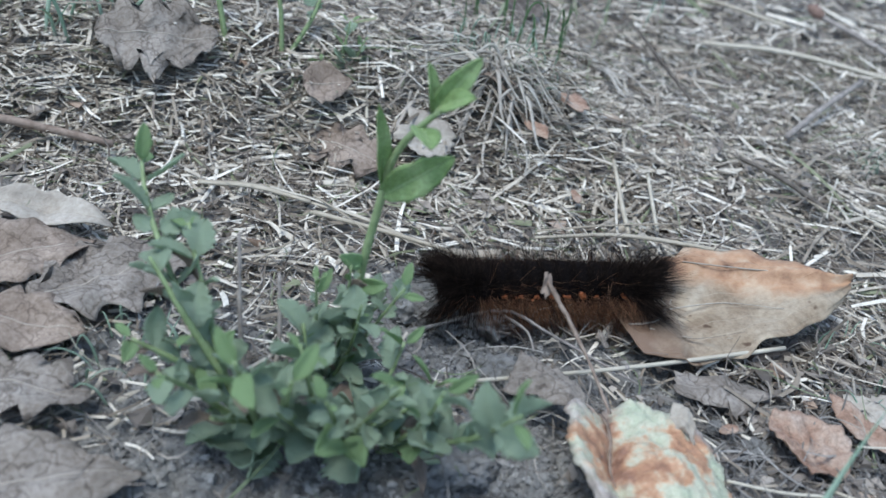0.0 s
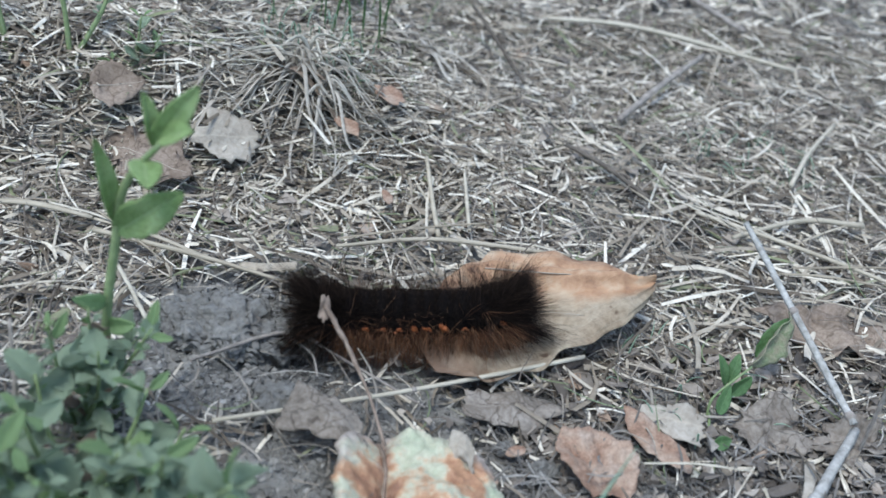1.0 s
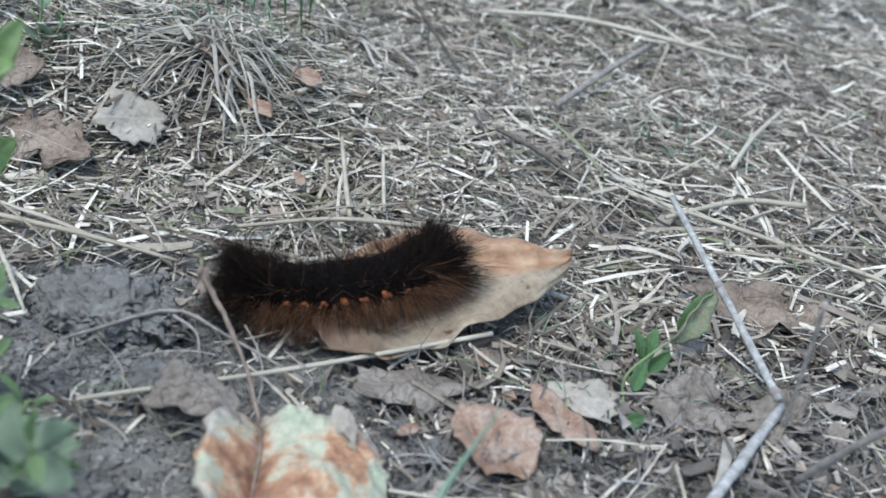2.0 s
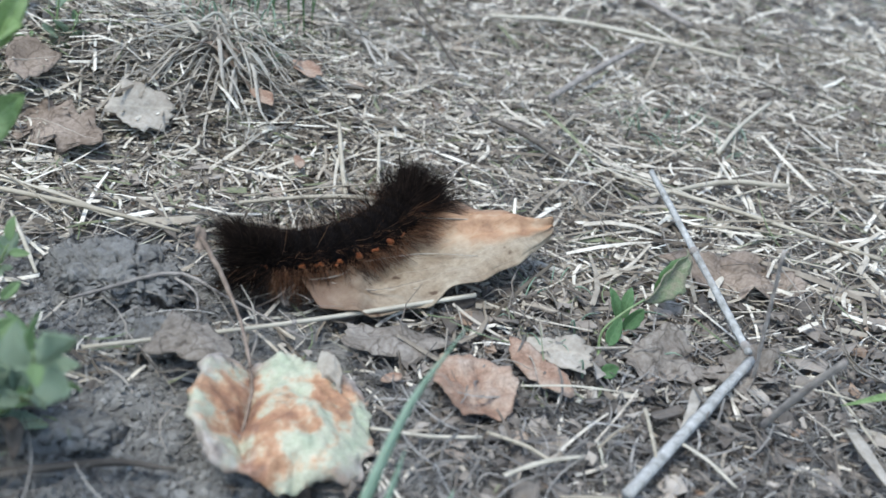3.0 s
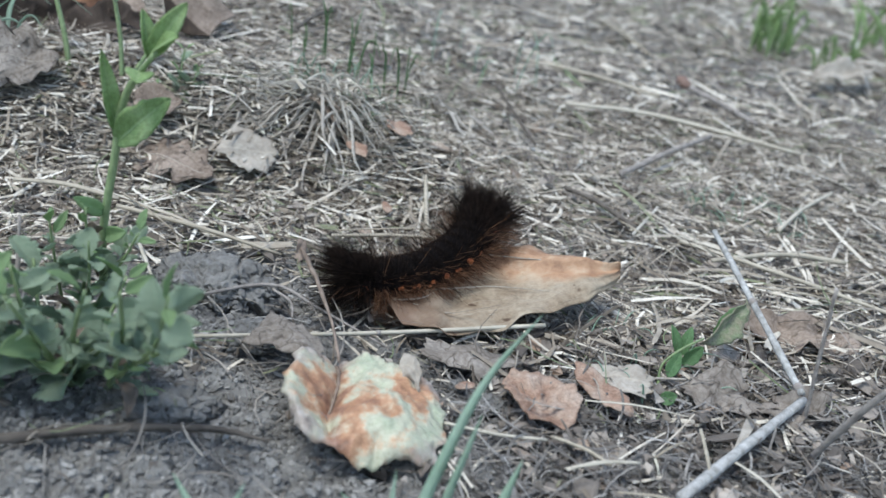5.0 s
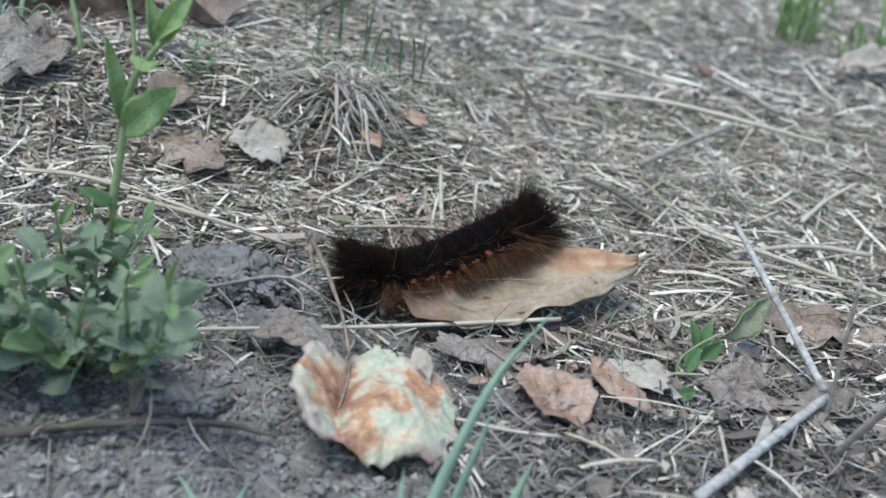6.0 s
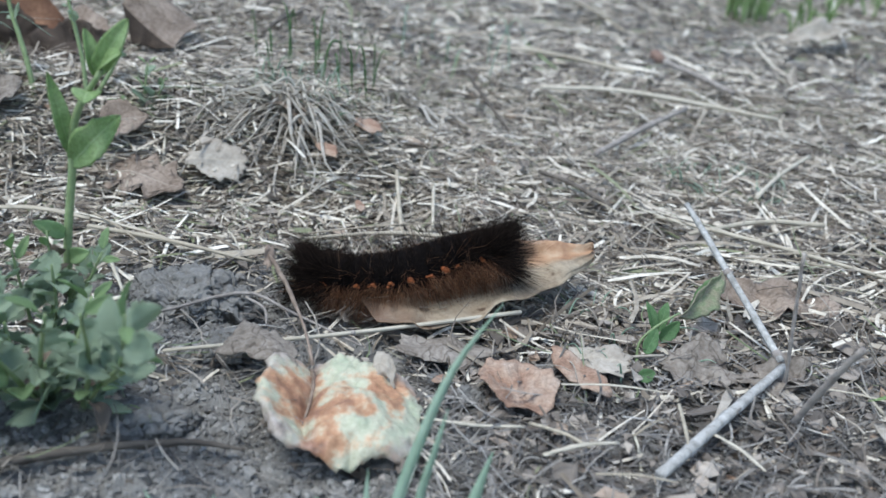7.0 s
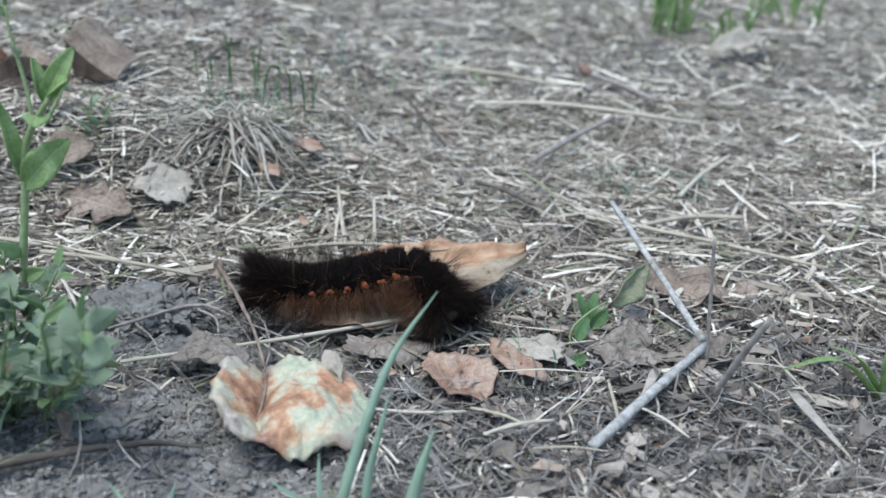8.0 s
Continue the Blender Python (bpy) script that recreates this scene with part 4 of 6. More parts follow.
def cupped_leaf():
    """Leaf folded down its midrib: its left wing stands up, its right side is a dome, its front edge arches over the soil."""
    root = thing("curled_leaf", pose(0.0940, 0.1810, 0.0006), "curled dead leaf mottled pale green and orange, on bare soil", "dead leaf")
    nu, nv = 72, 60
    u, v = np.meshgrid(np.linspace(-1, 1, nu), np.linspace(-1, 1, nv), indexing="ij")
    x = u * np.sqrt(1 - 0.3 * v * v)
    y = v * np.sqrt(1 - 0.3 * u * u)
    rag = np.array([[noise.noise((2.3 * a, 2.3 * b, 4.0)) + 0.5 * noise.noise((7 * a, 7 * b, 1.0)) for a, b in zip(p, q)] for p, q in zip(x, y)])
    edge = np.maximum(abs(u), abs(v)) ** 5
    x = x * (1 + 0.1 * rag * edge)
    y = y * (1 + 0.1 * rag * edge)
    # the far edge is drawn in at the right and the front edge at the left
    y = y - 0.3 * np.clip(u - 0.1, 0, 1) * np.clip(v, 0, 1) + 0.12 * np.clip(-u - 0.3, 0, 1) * np.clip(-v, 0, 1)
    crease = -0.42 + 0.05 * np.sin(3 * y) + 0.14 * np.clip(-y - 0.2, 0, 1)
    left = np.clip((crease - x) / 0.52, 0, 1)
    right = np.clip((x - crease) / 1.4, 0, 1)
    z = 0.0024 + 0.0008 * np.clip(y, 0, 1) + 0.0014 * np.clip(-y - 0.2, 0, 1)
    z += 0.0072 * left ** 0.85 * (1 - 0.2 * y)
    z += 0.0044 * np.sin(np.pi * right ** 0.72) * (1.0 - 0.3 * y)
    z += 0.0014 * np.exp(-((x - 0.25) / 0.25) ** 2 - ((y + 0.1) / 0.22) ** 2) - 0.0012 * np.exp(-((x - 0.3) / 0.3) ** 2 - ((y - 0.25) / 0.14) ** 2)
    z -= 0.0016 * np.exp(-((x - crease) / 0.1) ** 2 - ((y - 0.15) / 0.2) ** 2)
    front = np.interp(x, (-1, -0.55, -0.15, 0.13, 0.36, 0.6, 0.82, 1), (0.0086, 0.0070, 0.0046, 0.0010, 0.0048, 0.0046, 0.0018, 0.0022))
    w = np.clip((-v - 0.4) / 0.6, 0, 1) ** 1.6
    z = z * (1 - w) + w * front
    # rolled lip along the left and front edges
    lip = np.clip((np.maximum(-u, -v) - 0.9) / 0.1, 0, 1) ** 1.5
    z -= 0.0014 * lip * (z > 0.003)
    z += 0.0009 * np.array([[noise.noise((3.6 * a, 3.6 * b, 7.0)) + 0.7 * noise.noise((9 * a, 9 * b, 2.0)) + 0.35 * noise.noise((21 * a, 21 * b, 3.0)) for a, b in zip(p, q)] for p, q in zip(x, y)])
    top = np.stack([x * 0.0150, np.where(y > 0, 0.0142, 0.0155) * y, z], -1).reshape(-1, 3)
    uv = np.stack([(u + 1) / 2, (v + 1) / 2], -1).reshape(-1, 2)
    verts, faces, uv = thickened(top, grid_quads(nu, nv), nu, nv, uv, 0.0003)
    part("blade", mesh_of("blade", verts, faces, MOTTLED, True, uv), root)
    grid = top.reshape(nu, nv, 3)
    fold = np.argmin(abs(x - crease), axis=0)
    rib = smooth_line([grid[fold[j], j] for j in range(nv - 1, 12, -8)], 20) + np.array([0, 0, 0.0002])
    vs, f = tube(rib, [0.0005, 0.0004, 0.0002], 6, 20, 0.1)
    part("midrib", mesh_of("midrib", vs, f, BROWNSTEM), root)

    def flap(corners, dome, seed, mat, label):
        """A dry flap of the leaf, domed between four corners."""
        a, b = np.meshgrid(np.linspace(0, 1, 26), np.linspace(0, 1, 20), indexing="ij")
        p, q, s, t = (np.array(c) - np.array((0.0940, 0.1810, 0.0006)) for c in corners)
        g = (1 - a)[..., None] * (1 - b)[..., None] * p + a[..., None] * (1 - b)[..., None] * q + (1 - a)[..., None] * b[..., None] * s + a[..., None] * b[..., None] * t
        rough = np.array([[noise.noise((m * 340, n * 340, seed)) + 0.6 * noise.noise((m * 900, n * 900, seed)) for m, n in zip(e[:, 0], e[:, 1])] for e in g])
        rim = 1 - np.minimum(1, 6 * np.minimum(np.minimum(a, 1 - a), np.minimum(b, 1 - b)))
        g[..., 2] += dome * np.sin(np.pi * a) * (0.4 + 0.6 * np.sin(np.pi * b)) + 0.0008 * rough
        g[..., 1] += 0.0009 * rim * rough
        g[..., 0] += 0.0007 * rim * rough[::-1]
        vs, fs, w = thickened(g.reshape(-1, 3), grid_quads(26, 20), 26, 20, np.stack([a, b], -1).reshape(-1, 2), 0.0003)
        part("flap", mesh_of("flap", vs, fs, mat, True, w), root, label=label)

    flap(((0.0690, 0.1960, 0.0060), (0.0850, 0.1905, 0.0068), (0.0735, 0.2065, 0.0078), (0.0850, 0.1985, 0.0060)), 0.0020, 3.0, GREY_LEAF, "dry grey flap, dark beneath")
    flap(((0.0992, 0.1885, 0.0058), (0.1040, 0.1865, 0.0058), (0.1005, 0.1925, 0.0092), (0.1032, 0.1900, 0.0092)), 0.0010, 5.0, PALE_LEAF, "pale curled corner")


cupped_leaf()
leaf_piece("leaf_fragment", "dull grey leaf fragment beside a long straw", 0.1145, 0.2045, 0.0042, 0.0092, 0.0052, GREY_LEAF, yaw=-2, tip=(8, 4), seed=10.0, jag=0.35, crumple=0.0020, cup=-0.08, nr=8, na=34)
leaf_piece("small_curled_leaf", "small orange-brown curled leaf on grey soil", 0.1272, 0.1900, 0.0036, 0.0078, 0.0082, ORANGE_LEAF, yaw=35, tip=(8, 4), seed=44.0, category="dead leaf", jag=0.2, crumple=0.0017, cup=0.2, nr=14, na=60, scale=0.0045, wave=0.001, waves=2)
leaf_piece("leaf_fragment", "long orange-brown leaf strip on the soil", 0.1412, 0.1955, 0.0042, 0.0088, 0.0034, ORANGE_LEAF, yaw=-58, tip=(10, 6), seed=12.0, jag=0.3, crumple=0.0017, nr=7, na=30)
leaf_piece("leaf_fragment", "pale tan torn leaf fragment with a ragged edge", 0.1468, 0.2008, 0.0045, 0.0062, 0.0052, PALE_LEAF, yaw=-20, tip=(8, -4), seed=14.0, jag=0.5, crumple=0.0019, nr=8, na=36)
leaf_piece("leaf_fragment", "grey-brown crumpled leaf fragment", 0.168, 0.198, 0.0045, 0.0078, 0.0062, GREY_LEAF, yaw=-15, tip=(12, 5), seed=16.0, jag=0.45, crumple=0.0036, scale=0.0055, nr=9, na=38)
leaf_piece("leaf_fragment", "grey-brown crumbling leaf fragment", 0.183, 0.1965, 0.004, 0.0075, 0.0055, GREY_LEAF, yaw=10, tip=(4, -6), seed=18.0, jag=0.7, crumple=0.0036, scale=0.0055, nr=9, na=38)
leaf_piece("leaf_fragment", "flat grey-brown leaf under a pale twig", 0.1935, 0.2305, 0.0045, 0.0155, 0.0075, BROWN_LEAF, yaw=-4, tip=(5, 2), seed=20.0, jag=0.55, crumple=0.0036, scale=0.007, nr=10, na=44)
leaf_piece("leaf_fragment", "small pale orange leaf chip on the soil", 0.1135, 0.1937, 0.0032, 0.002, 0.0013, ORANGE_LEAF, yaw=12, tip=(5, 0), seed=22.0, jag=0.3, crumple=0.0007, nr=5, na=14)
dead_leaf("dead_leaf", "dull brown dead leaf in the grass clippings", (0.0255, 0.2905), (0.0500, 0.2760), 0.016, BROWN_LEAF, z=0.0055, roll=26, shape="oak", fold=0.06, curl=0.06, ripple=0.0015, jag=0.5, seed=7)
leaf_piece("leaf_fragment", "pale grey torn leaf in the grass clippings", 0.0575, 0.2890, 0.0060, 0.0078, 0.0062, PALE_LEAF, yaw=12, tip=(32, 4), seed=24.0, jag=0.55, crumple=0.0016, nr=8, na=36)
dead_leaf("dead_leaf", "tan dead leaf with a folded edge", (0.0245, 0.2950), (0.0370, 0.2990), 0.0125, BROWN_LEAF, z=0.0085, roll=40, shape="ovate", fold=0.15, ripple=0.0012, jag=0.3, seed=9)
leaf_piece("leaf_fragment", "orange-brown leaf chip in the grass clippings", 0.0870, 0.2935, 0.0072, 0.0036, 0.0018, ORANGE_LEAF, yaw=-35, tip=(34, 8), seed=26.0, jag=0.4, crumple=0.0009, nr=6, na=20)
leaf_piece("leaf_fragment", "faded red-brown leaf chip in the grass clippings", 0.0985, 0.3050, 0.0075, 0.0045, 0.0028, ORANGE_LEAF, yaw=-20, tip=(10, 8), seed=27.0, jag=0.4, crumple=0.0009, nr=6, na=20)
leaf_piece("leaf_fragment", "pale orange leaf chip in the grass clippings", 0.0965, 0.2755, 0.0052, 0.0012, 0.0022, ORANGE_LEAF, yaw=20, tip=(20, 4), seed=28.0, jag=0.3, crumple=0.0005, nr=5, na=16)
dead_leaf("dead_leaf", "large grey-brown dead leaf with worn holes", (-0.0285, 0.3020), (0.0015, 0.3050), 0.025, GREY_LEAF, z=0.009, roll=40, shape="oak", fold=0.06, curl=0.08, ripple=0.0026, jag=0.5, seed=11, nu=30, nv=17)
dead_leaf("dead_leaf", "cracked grey dead leaf beside green weeds", (-0.021, 0.2135), (0.0045, 0.2345), 0.024, GREY_LEAF, z=0.005, roll=6, shape="oak", fold=0.04, curl=0.04, ripple=0.0026, jag=0.35, seed=13, nu=30, nv=17)
dead_leaf("dead_leaf", "brown dead leaf with a bent edge", (-0.036, 0.2225), (-0.0135, 0.2345), 0.018, BROWN_LEAF, z=0.006, roll=10, shape="ovate", fold=0.1, curl=0.1, ripple=0.0026, jag=0.25, seed=15)
dead_leaf("dead_leaf", "narrow curled pale leaf", (-0.04, 0.2475), (-0.0115, 0.2415), 0.011, PALE_LEAF, z=0.006, roll=22, shape="lance", fold=0.3, curl=0.06, ripple=0.0026, jag=0.2, seed=17)
dead_leaf("dead_leaf", "brown dead leaf lying flat", (-0.031, 0.2085), (-0.0085, 0.2055), 0.0165, BROWN_LEAF, z=0.005, roll=6, shape="ovate", fold=0.06, curl=0.06, ripple=0.0026, jag=0.3, seed=19)
dead_leaf("dead_leaf", "grey weathered dead leaf", (-0.03, 0.193), (-0.004, 0.1885), 0.018, GREY_LEAF, z=0.004, roll=4, shape="oak", fold=0.04, curl=0.05, ripple=0.0026, jag=0.4, seed=21)
dead_leaf("dead_leaf", "large grey dead leaf under green weeds", (-0.022, 0.166), (0.0085, 0.173), 0.022, GREY_LEAF, z=0.004, roll=4, shape="ovate", fold=0.05, curl=0.04, ripple=0.0026, jag=0.3, seed=23)
def folded_leaf():
    """Leaf bent over a ridge: its tan upper side runs back from the ridge, its brown lower side, with shade put into
    its colour, hangs in front.
    """
    root = thing("dead_leaf", pose(0.0205, 0.3535, 0.0255), "tan dead leaf folded over a ridge, brown and painted shady beneath", "dead leaf")
    for name, near, mat, label in (("upper_side", 0, BROWN_LEAF, "tan upper side"), ("lower_side", 1, SHADED_UMBER, "brown lower side, darkened for shade")):
        a, b = np.meshgrid(np.linspace(0, 1, 22), np.linspace(0, 1, 14), indexing="ij")
        ridge = np.stack([-0.002 + 0.0205 * a, 0.001 - 0.005 * a, 0.0155 * (1 - a) ** 1.3 + 0.001], -1)
        away = np.stack([0.006 + 0.001 * a, 0.032 - 0.006 * a, 0.004 * np.ones_like(a)], -1) if not near else np.stack([0.004 * (1 - a), -0.004 * (1 - a) - 0.0008, -0.0145 * (1 - a) ** 1.3 - 0.0006], -1)
        g = ridge + away * b[..., None]
        g[..., 2] += 0.002 * np.sin(np.pi * b) * (1 - near) + 0.0012 * np.array([[noise.noise((m * 160, n * 160, 5.0)) for m, n in zip(e[:, 0], e[:, 1])] for e in g]) * b
        g[..., 1] += 0.0015 * np.array([[noise.noise((m * 300, 3.0, 5.0)) for m in e[:, 0]] for e in g]) * b
        g *= 0.8
        vs, fs, w = thickened(g.reshape(-1, 3), grid_quads(22, 14), 22, 14, np.stack([a, b], -1).reshape(-1, 2), 0.0004)
        part(name, mesh_of(name, vs, fs, mat, True, w), root, label=label)


folded_leaf()
dead_leaf("dead_leaf", "rust-brown dead leaf standing among weeds", (-0.026, 0.354), (-0.001, 0.360), 0.029, RUST_LEAF, z=0.008, roll=58, shape="ovate", fold=0.12, curl=0.1, ripple=0.002, jag=0.25, seed=33)
dead_leaf("dead_leaf", "tan upturned dead leaf", (-0.006, 0.374), (0.0165, 0.351), 0.0125, BROWN_LEAF, z=0.005, roll=24, shape="ovate", fold=0.3, curl=0.2, ripple=0.0022, jag=0.2, seed=27)
dead_leaf("dead_leaf", "pale tan curled leaf lying in dry grass", (0.299, 0.4935), (0.352, 0.5255), 0.014, PALE_LEAF, z=0.009, roll=24, shape="lance", fold=0.5, curl=0.1, ripple=0.005, jag=0.3, seed=31)

# near-black pieces added to stand for the shadowed hollow behind the weeds
for k, (x, y, rx, ry, tx, ty, yaw) in enumerate(((-0.014, 0.343, 0.0130, 0.0090, 50, 10, 10), (0.004, 0.339, 0.0100, 0.0080, 42, -12, -20), (-0.024, 0.330, 0.0120, 0.0090, 48, 20, 30), (0.012, 0.344, 0.0080, 0.0060, 30, 12, 50))):
    leaf_piece("dead_leaf", "dark leaf added for the deep shade among dead leaves", x, y, 0.005, rx, ry, SHADED_UMBER, yaw=yaw, tip=(tx, ty), seed=70.0 + k, category="dead leaf", group="heap of dark leaves", jag=0.4, crumple=0.003, scale=0.01, cup=0.25, nr=10, na=40)
leaf_piece("dead_leaf", "small dark curled leaf in dry grass", 0.0900, 0.3620, 0.004, 0.0060, 0.0035, DARK_LEAF, yaw=-10, tip=(35, 5), seed=79.0, category="dead leaf", jag=0.3, crumple=0.002, cup=0.3, nr=8, na=28)

# ---------------------------------------------------------------- straws, twigs and sticks
stick("straw", "long pale straw lying across the soil", [(0.0585, 0.1995, 0.0042), (0.095, 0.2075, 0.0048), (0.1322, 0.2176, 0.0055)], [0.0004, 0.00046, 0.0005], STRAW, "straw", "loose straws", bumpy=0.04, seed=1, knots=(0.52,))
stick("straw", "long pale straw among grass clippings", [(0.0304, 0.2551, 0.0055), (0.052, 0.2472, 0.0058), (0.0715, 0.2404, 0.0045)], [0.0006, 0.00055, 0.0004], STRAW, "straw", "loose straws", bumpy=0.04, seed=2)
stick("straw", "thick flattened pale straw among grass clippings", [(0.0285, 0.2615, 0.0045), (0.042, 0.2550, 0.0052), (0.0555, 0.2475, 0.0045)], [0.0006, 0.0007, 0.0005], STRAW, "straw", "loose straws", bumpy=0.05, seed=3, flat=0.45)
stick("straw", "pale straw leaning upright", [(0.1075, 0.2605, 0.004), (0.1068, 0.27, 0.0075), (0.1062, 0.2835, 0.0125)], [0.0006, 0.0006, 0.0005], STRAW, "straw", "loose straws", seed=4)
stick("straw", "pale straw leaning upright", [(0.1155, 0.264, 0.004), (0.1163, 0.278, 0.007), (0.1168, 0.2852, 0.0085)], [0.0005, 0.0005, 0.0004], STRAW, "straw", "loose straws", seed=5)
stick("straw", "long straw lying behind the broad leaf", [(0.083, 0.2545, 0.0045), (0.107, 0.2575, 0.0055), (0.138, 0.2535, 0.0052)], [0.0004, 0.0006, 0.0006], STRAW, "straw", "loose straws", seed=6)
stick("straw", "long pale straw across the clippings", [(0.1784, 0.2766, 0.005), (0.205, 0.2585, 0.0055), (0.234, 0.238, 0.005)], [0.0006, 0.0006, 0.0005], STRAW, "straw", "loose straws", seed=7)
stick("straw", "pale straw among grass clippings", [(0.1845, 0.2655, 0.005), (0.208, 0.2745, 0.0055), (0.2255, 0.2735, 0.0055)], [0.0006, 0.0007, 0.0008], STRAW, "straw", "loose straws", seed=8)
stick("straw", "pale straw among grass clippings", [(0.2127, 0.2925, 0.0055), (0.2275, 0.312, 0.006), (0.2453, 0.3317, 0.006)], [0.0007, 0.0007, 0.0006], STRAW, "straw", "loose straws", seed=9)
stick("straw", "thin pale straw standing at a slant", [(0.0425, 0.2845, 0.0045), (0.0415, 0.2970, 0.0135), (0.0406, 0.3096, 0.0225)], [0.0004, 0.0004, 0.0003], STRAW, "straw", "loose straws", seed=10)
stick("straw", "long pale straw in dry grass", [(0.1551, 0.4644, 0.006), (0.182, 0.449, 0.007), (0.2097, 0.4297, 0.006)], [0.0009, 0.0009, 0.0007], STRAW, "straw", "loose straws", seed=11)
stick("straw", "long pale straw in dry grass", [(0.2141, 0.5807, 0.006), (0.2195, 0.545, 0.007), (0.2241, 0.5119, 0.006)], [0.001, 0.001, 0.0008], STRAW, "straw", "loose straws", seed=12)
stick("straw", "long pale straw in dry grass", [(0.165, 0.4, 0.006), (0.2, 0.396, 0.007), (0.25, 0.372, 0.006)], [0.0008, 0.0009, 0.0008], STRAW, "straw", "loose straws", seed=13)
stick("straw", "pale straw on bare soil", [(0.1085, 0.1795, 0.0035), (0.118, 0.1775, 0.0035), (0.1275, 0.1772, 0.0035)], [0.0003, 0.00034, 0.0003], STRAW, "straw", "loose straws", seed=14)
stick("straw", "pale straw on bare soil", [(0.1285, 0.1785, 0.0035), (0.1345, 0.1745, 0.004), (0.1385, 0.1712, 0.0035)], [0.00034, 0.0004, 0.0003], STRAW, "straw", "loose straws", seed=15)
stick("forked_twig", "thin brown forked twig on the soil", [(0.0535, 0.2160, 0.0035), (0.0569, 0.2178, 0.0036), (0.0719, 0.2227, 0.0055), (0.0822, 0.2169, 0.0042), (0.0975, 0.2040, 0.0038)], [0.0003, 0.00036, 0.0004, 0.00034, 0.0002], DEADSTEM, "twig", seed=16, bumpy=0.12)
stick("twig", "short brown twig end beside a forked twig", [(0.0722, 0.2222, 0.0046), (0.0765, 0.2175, 0.0045), (0.0775, 0.2120, 0.0038)], [0.00034, 0.0003, 0.0002], DEADSTEM, "twig", seed=56, bumpy=0.15)
stick("twig", "straight pale grey twig with small nodes, leaning over litter", [(0.1838, 0.1985, 0.0062), (0.1806, 0.2245, 0.0125), (0.1765, 0.2495, 0.0198)], [0.00085, 0.0008, 0.0007], TWIG, "twig", seed=17, knots=(0.05, 0.55), bumpy=0.05)
stick("stick", "thick weathered grey stick on the soil", [(0.1842, 0.1978, 0.0052), (0.1675, 0.181, 0.0052), (0.1490, 0.1628, 0.0042)], [0.0009, 0.00105, 0.0011], TWIG, "stick", seed=18, bumpy=0.09, sides=9)
stick("stick", "dark brown stick propped at a slant", [(0.1802, 0.1813, 0.0025), (0.1815, 0.1765, 0.0135), (0.1836, 0.1708, 0.0257)], [0.0007, 0.00075, 0.0006], DEADSTEM, "stick", seed=19, bumpy=0.09)
stick("stalk", "thin upright brown stalk", [(0.1835, 0.1935, 0.001), (0.1815, 0.1925, 0.017), (0.1794, 0.1914, 0.034)], [0.00045, 0.0004, 0.0004], DEADSTEM, "stalk", seed=20, bumpy=0.12)
stick("withered_twig", "grey-brown dead stem with a blunt tip, leaning", [(0.0882, 0.1905, 0.0075), (0.0862, 0.1995, 0.0098), (0.0828, 0.2075, 0.0135), (0.0800, 0.2122, 0.0165), (0.0779, 0.2146, 0.0188)], [0.0003, 0.00032, 0.0004, 0.0006, 0.0004], BROWNSTEM, "stem", seed=21, bumpy=0.22, sides=7, n=26)
leaf_piece("withered_bract", "frayed grey-brown bract on a dead stem", 0.0778, 0.2147, 0.0180, 0.0011, 0.0026, BROWNSTEM, yaw=10, tip=(55, 12), seed=61.0, jag=0.7, crumple=0.0008, scale=0.0018, nr=6, na=22)
stick("stick", "dark weathered stick half sunk in the soil", [(0.020, 0.1600, 0.001), (0.0381, 0.1660, 0.002), (0.0530, 0.1705, 0.0022), (0.0673, 0.1729, 0.002), (0.0775, 0.1722, 0.001)], [0.0007, 0.0009, 0.0008, 0.0006, 0.0003], BARK, "stick", seed=22, bumpy=0.2, sides=9, n=30)
stick("stick", "smooth grey stick lying in dry grass", [(0.1717, 0.3267, 0.005), (0.193, 0.35, 0.007), (0.2150, 0.3735, 0.008)], [0.0010, 0.0011, 0.0010], DEADSTEM, "stick", seed=23, bumpy=0.1)
stick("stick", "dark thin stick in dry grass", [(0.1354, 0.3903, 0.012), (0.141, 0.366, 0.0085), (0.1461, 0.3466, 0.005)], [0.0005, 0.0006, 0.0006], BARK, "stick", seed=24)
stick("stick", "dark thin stick in dry grass", [(0.1505, 0.3085, 0.005), (0.158, 0.295, 0.0065), (0.167, 0.282, 0.005)], [0.0006, 0.0007, 0.0006], BARK, "stick", seed=25)
stick("stick", "short dark stick lying in dry grass", [(0.0615, 0.3735, 0.0275), (0.0670, 0.3920, 0.0290), (0.0725, 0.4100, 0.0275)], [0.0007, 0.0009, 0.0007], BARK, "stick", seed=29, bumpy=0.12)
stick("long_stick", "long grey-brown stick behind green weeds", [(-0.075, 0.284, 0.007), (-0.0474, 0.2814, 0.0078), (-0.0198, 0.2784, 0.0055)], [0.0011, 0.0012, 0.0009], BROWNSTEM, "stick", seed=26, bumpy=0.1)
stick("straw", "thick pale straw behind green weeds", [(0.0029, 0.264, 0.0055), (0.016, 0.2635, 0.006), (0.0296, 0.2605, 0.005)], [0.0009, 0.0009, 0.0007], STRAW, "straw", "loose straws", seed=27, flat=0.6)


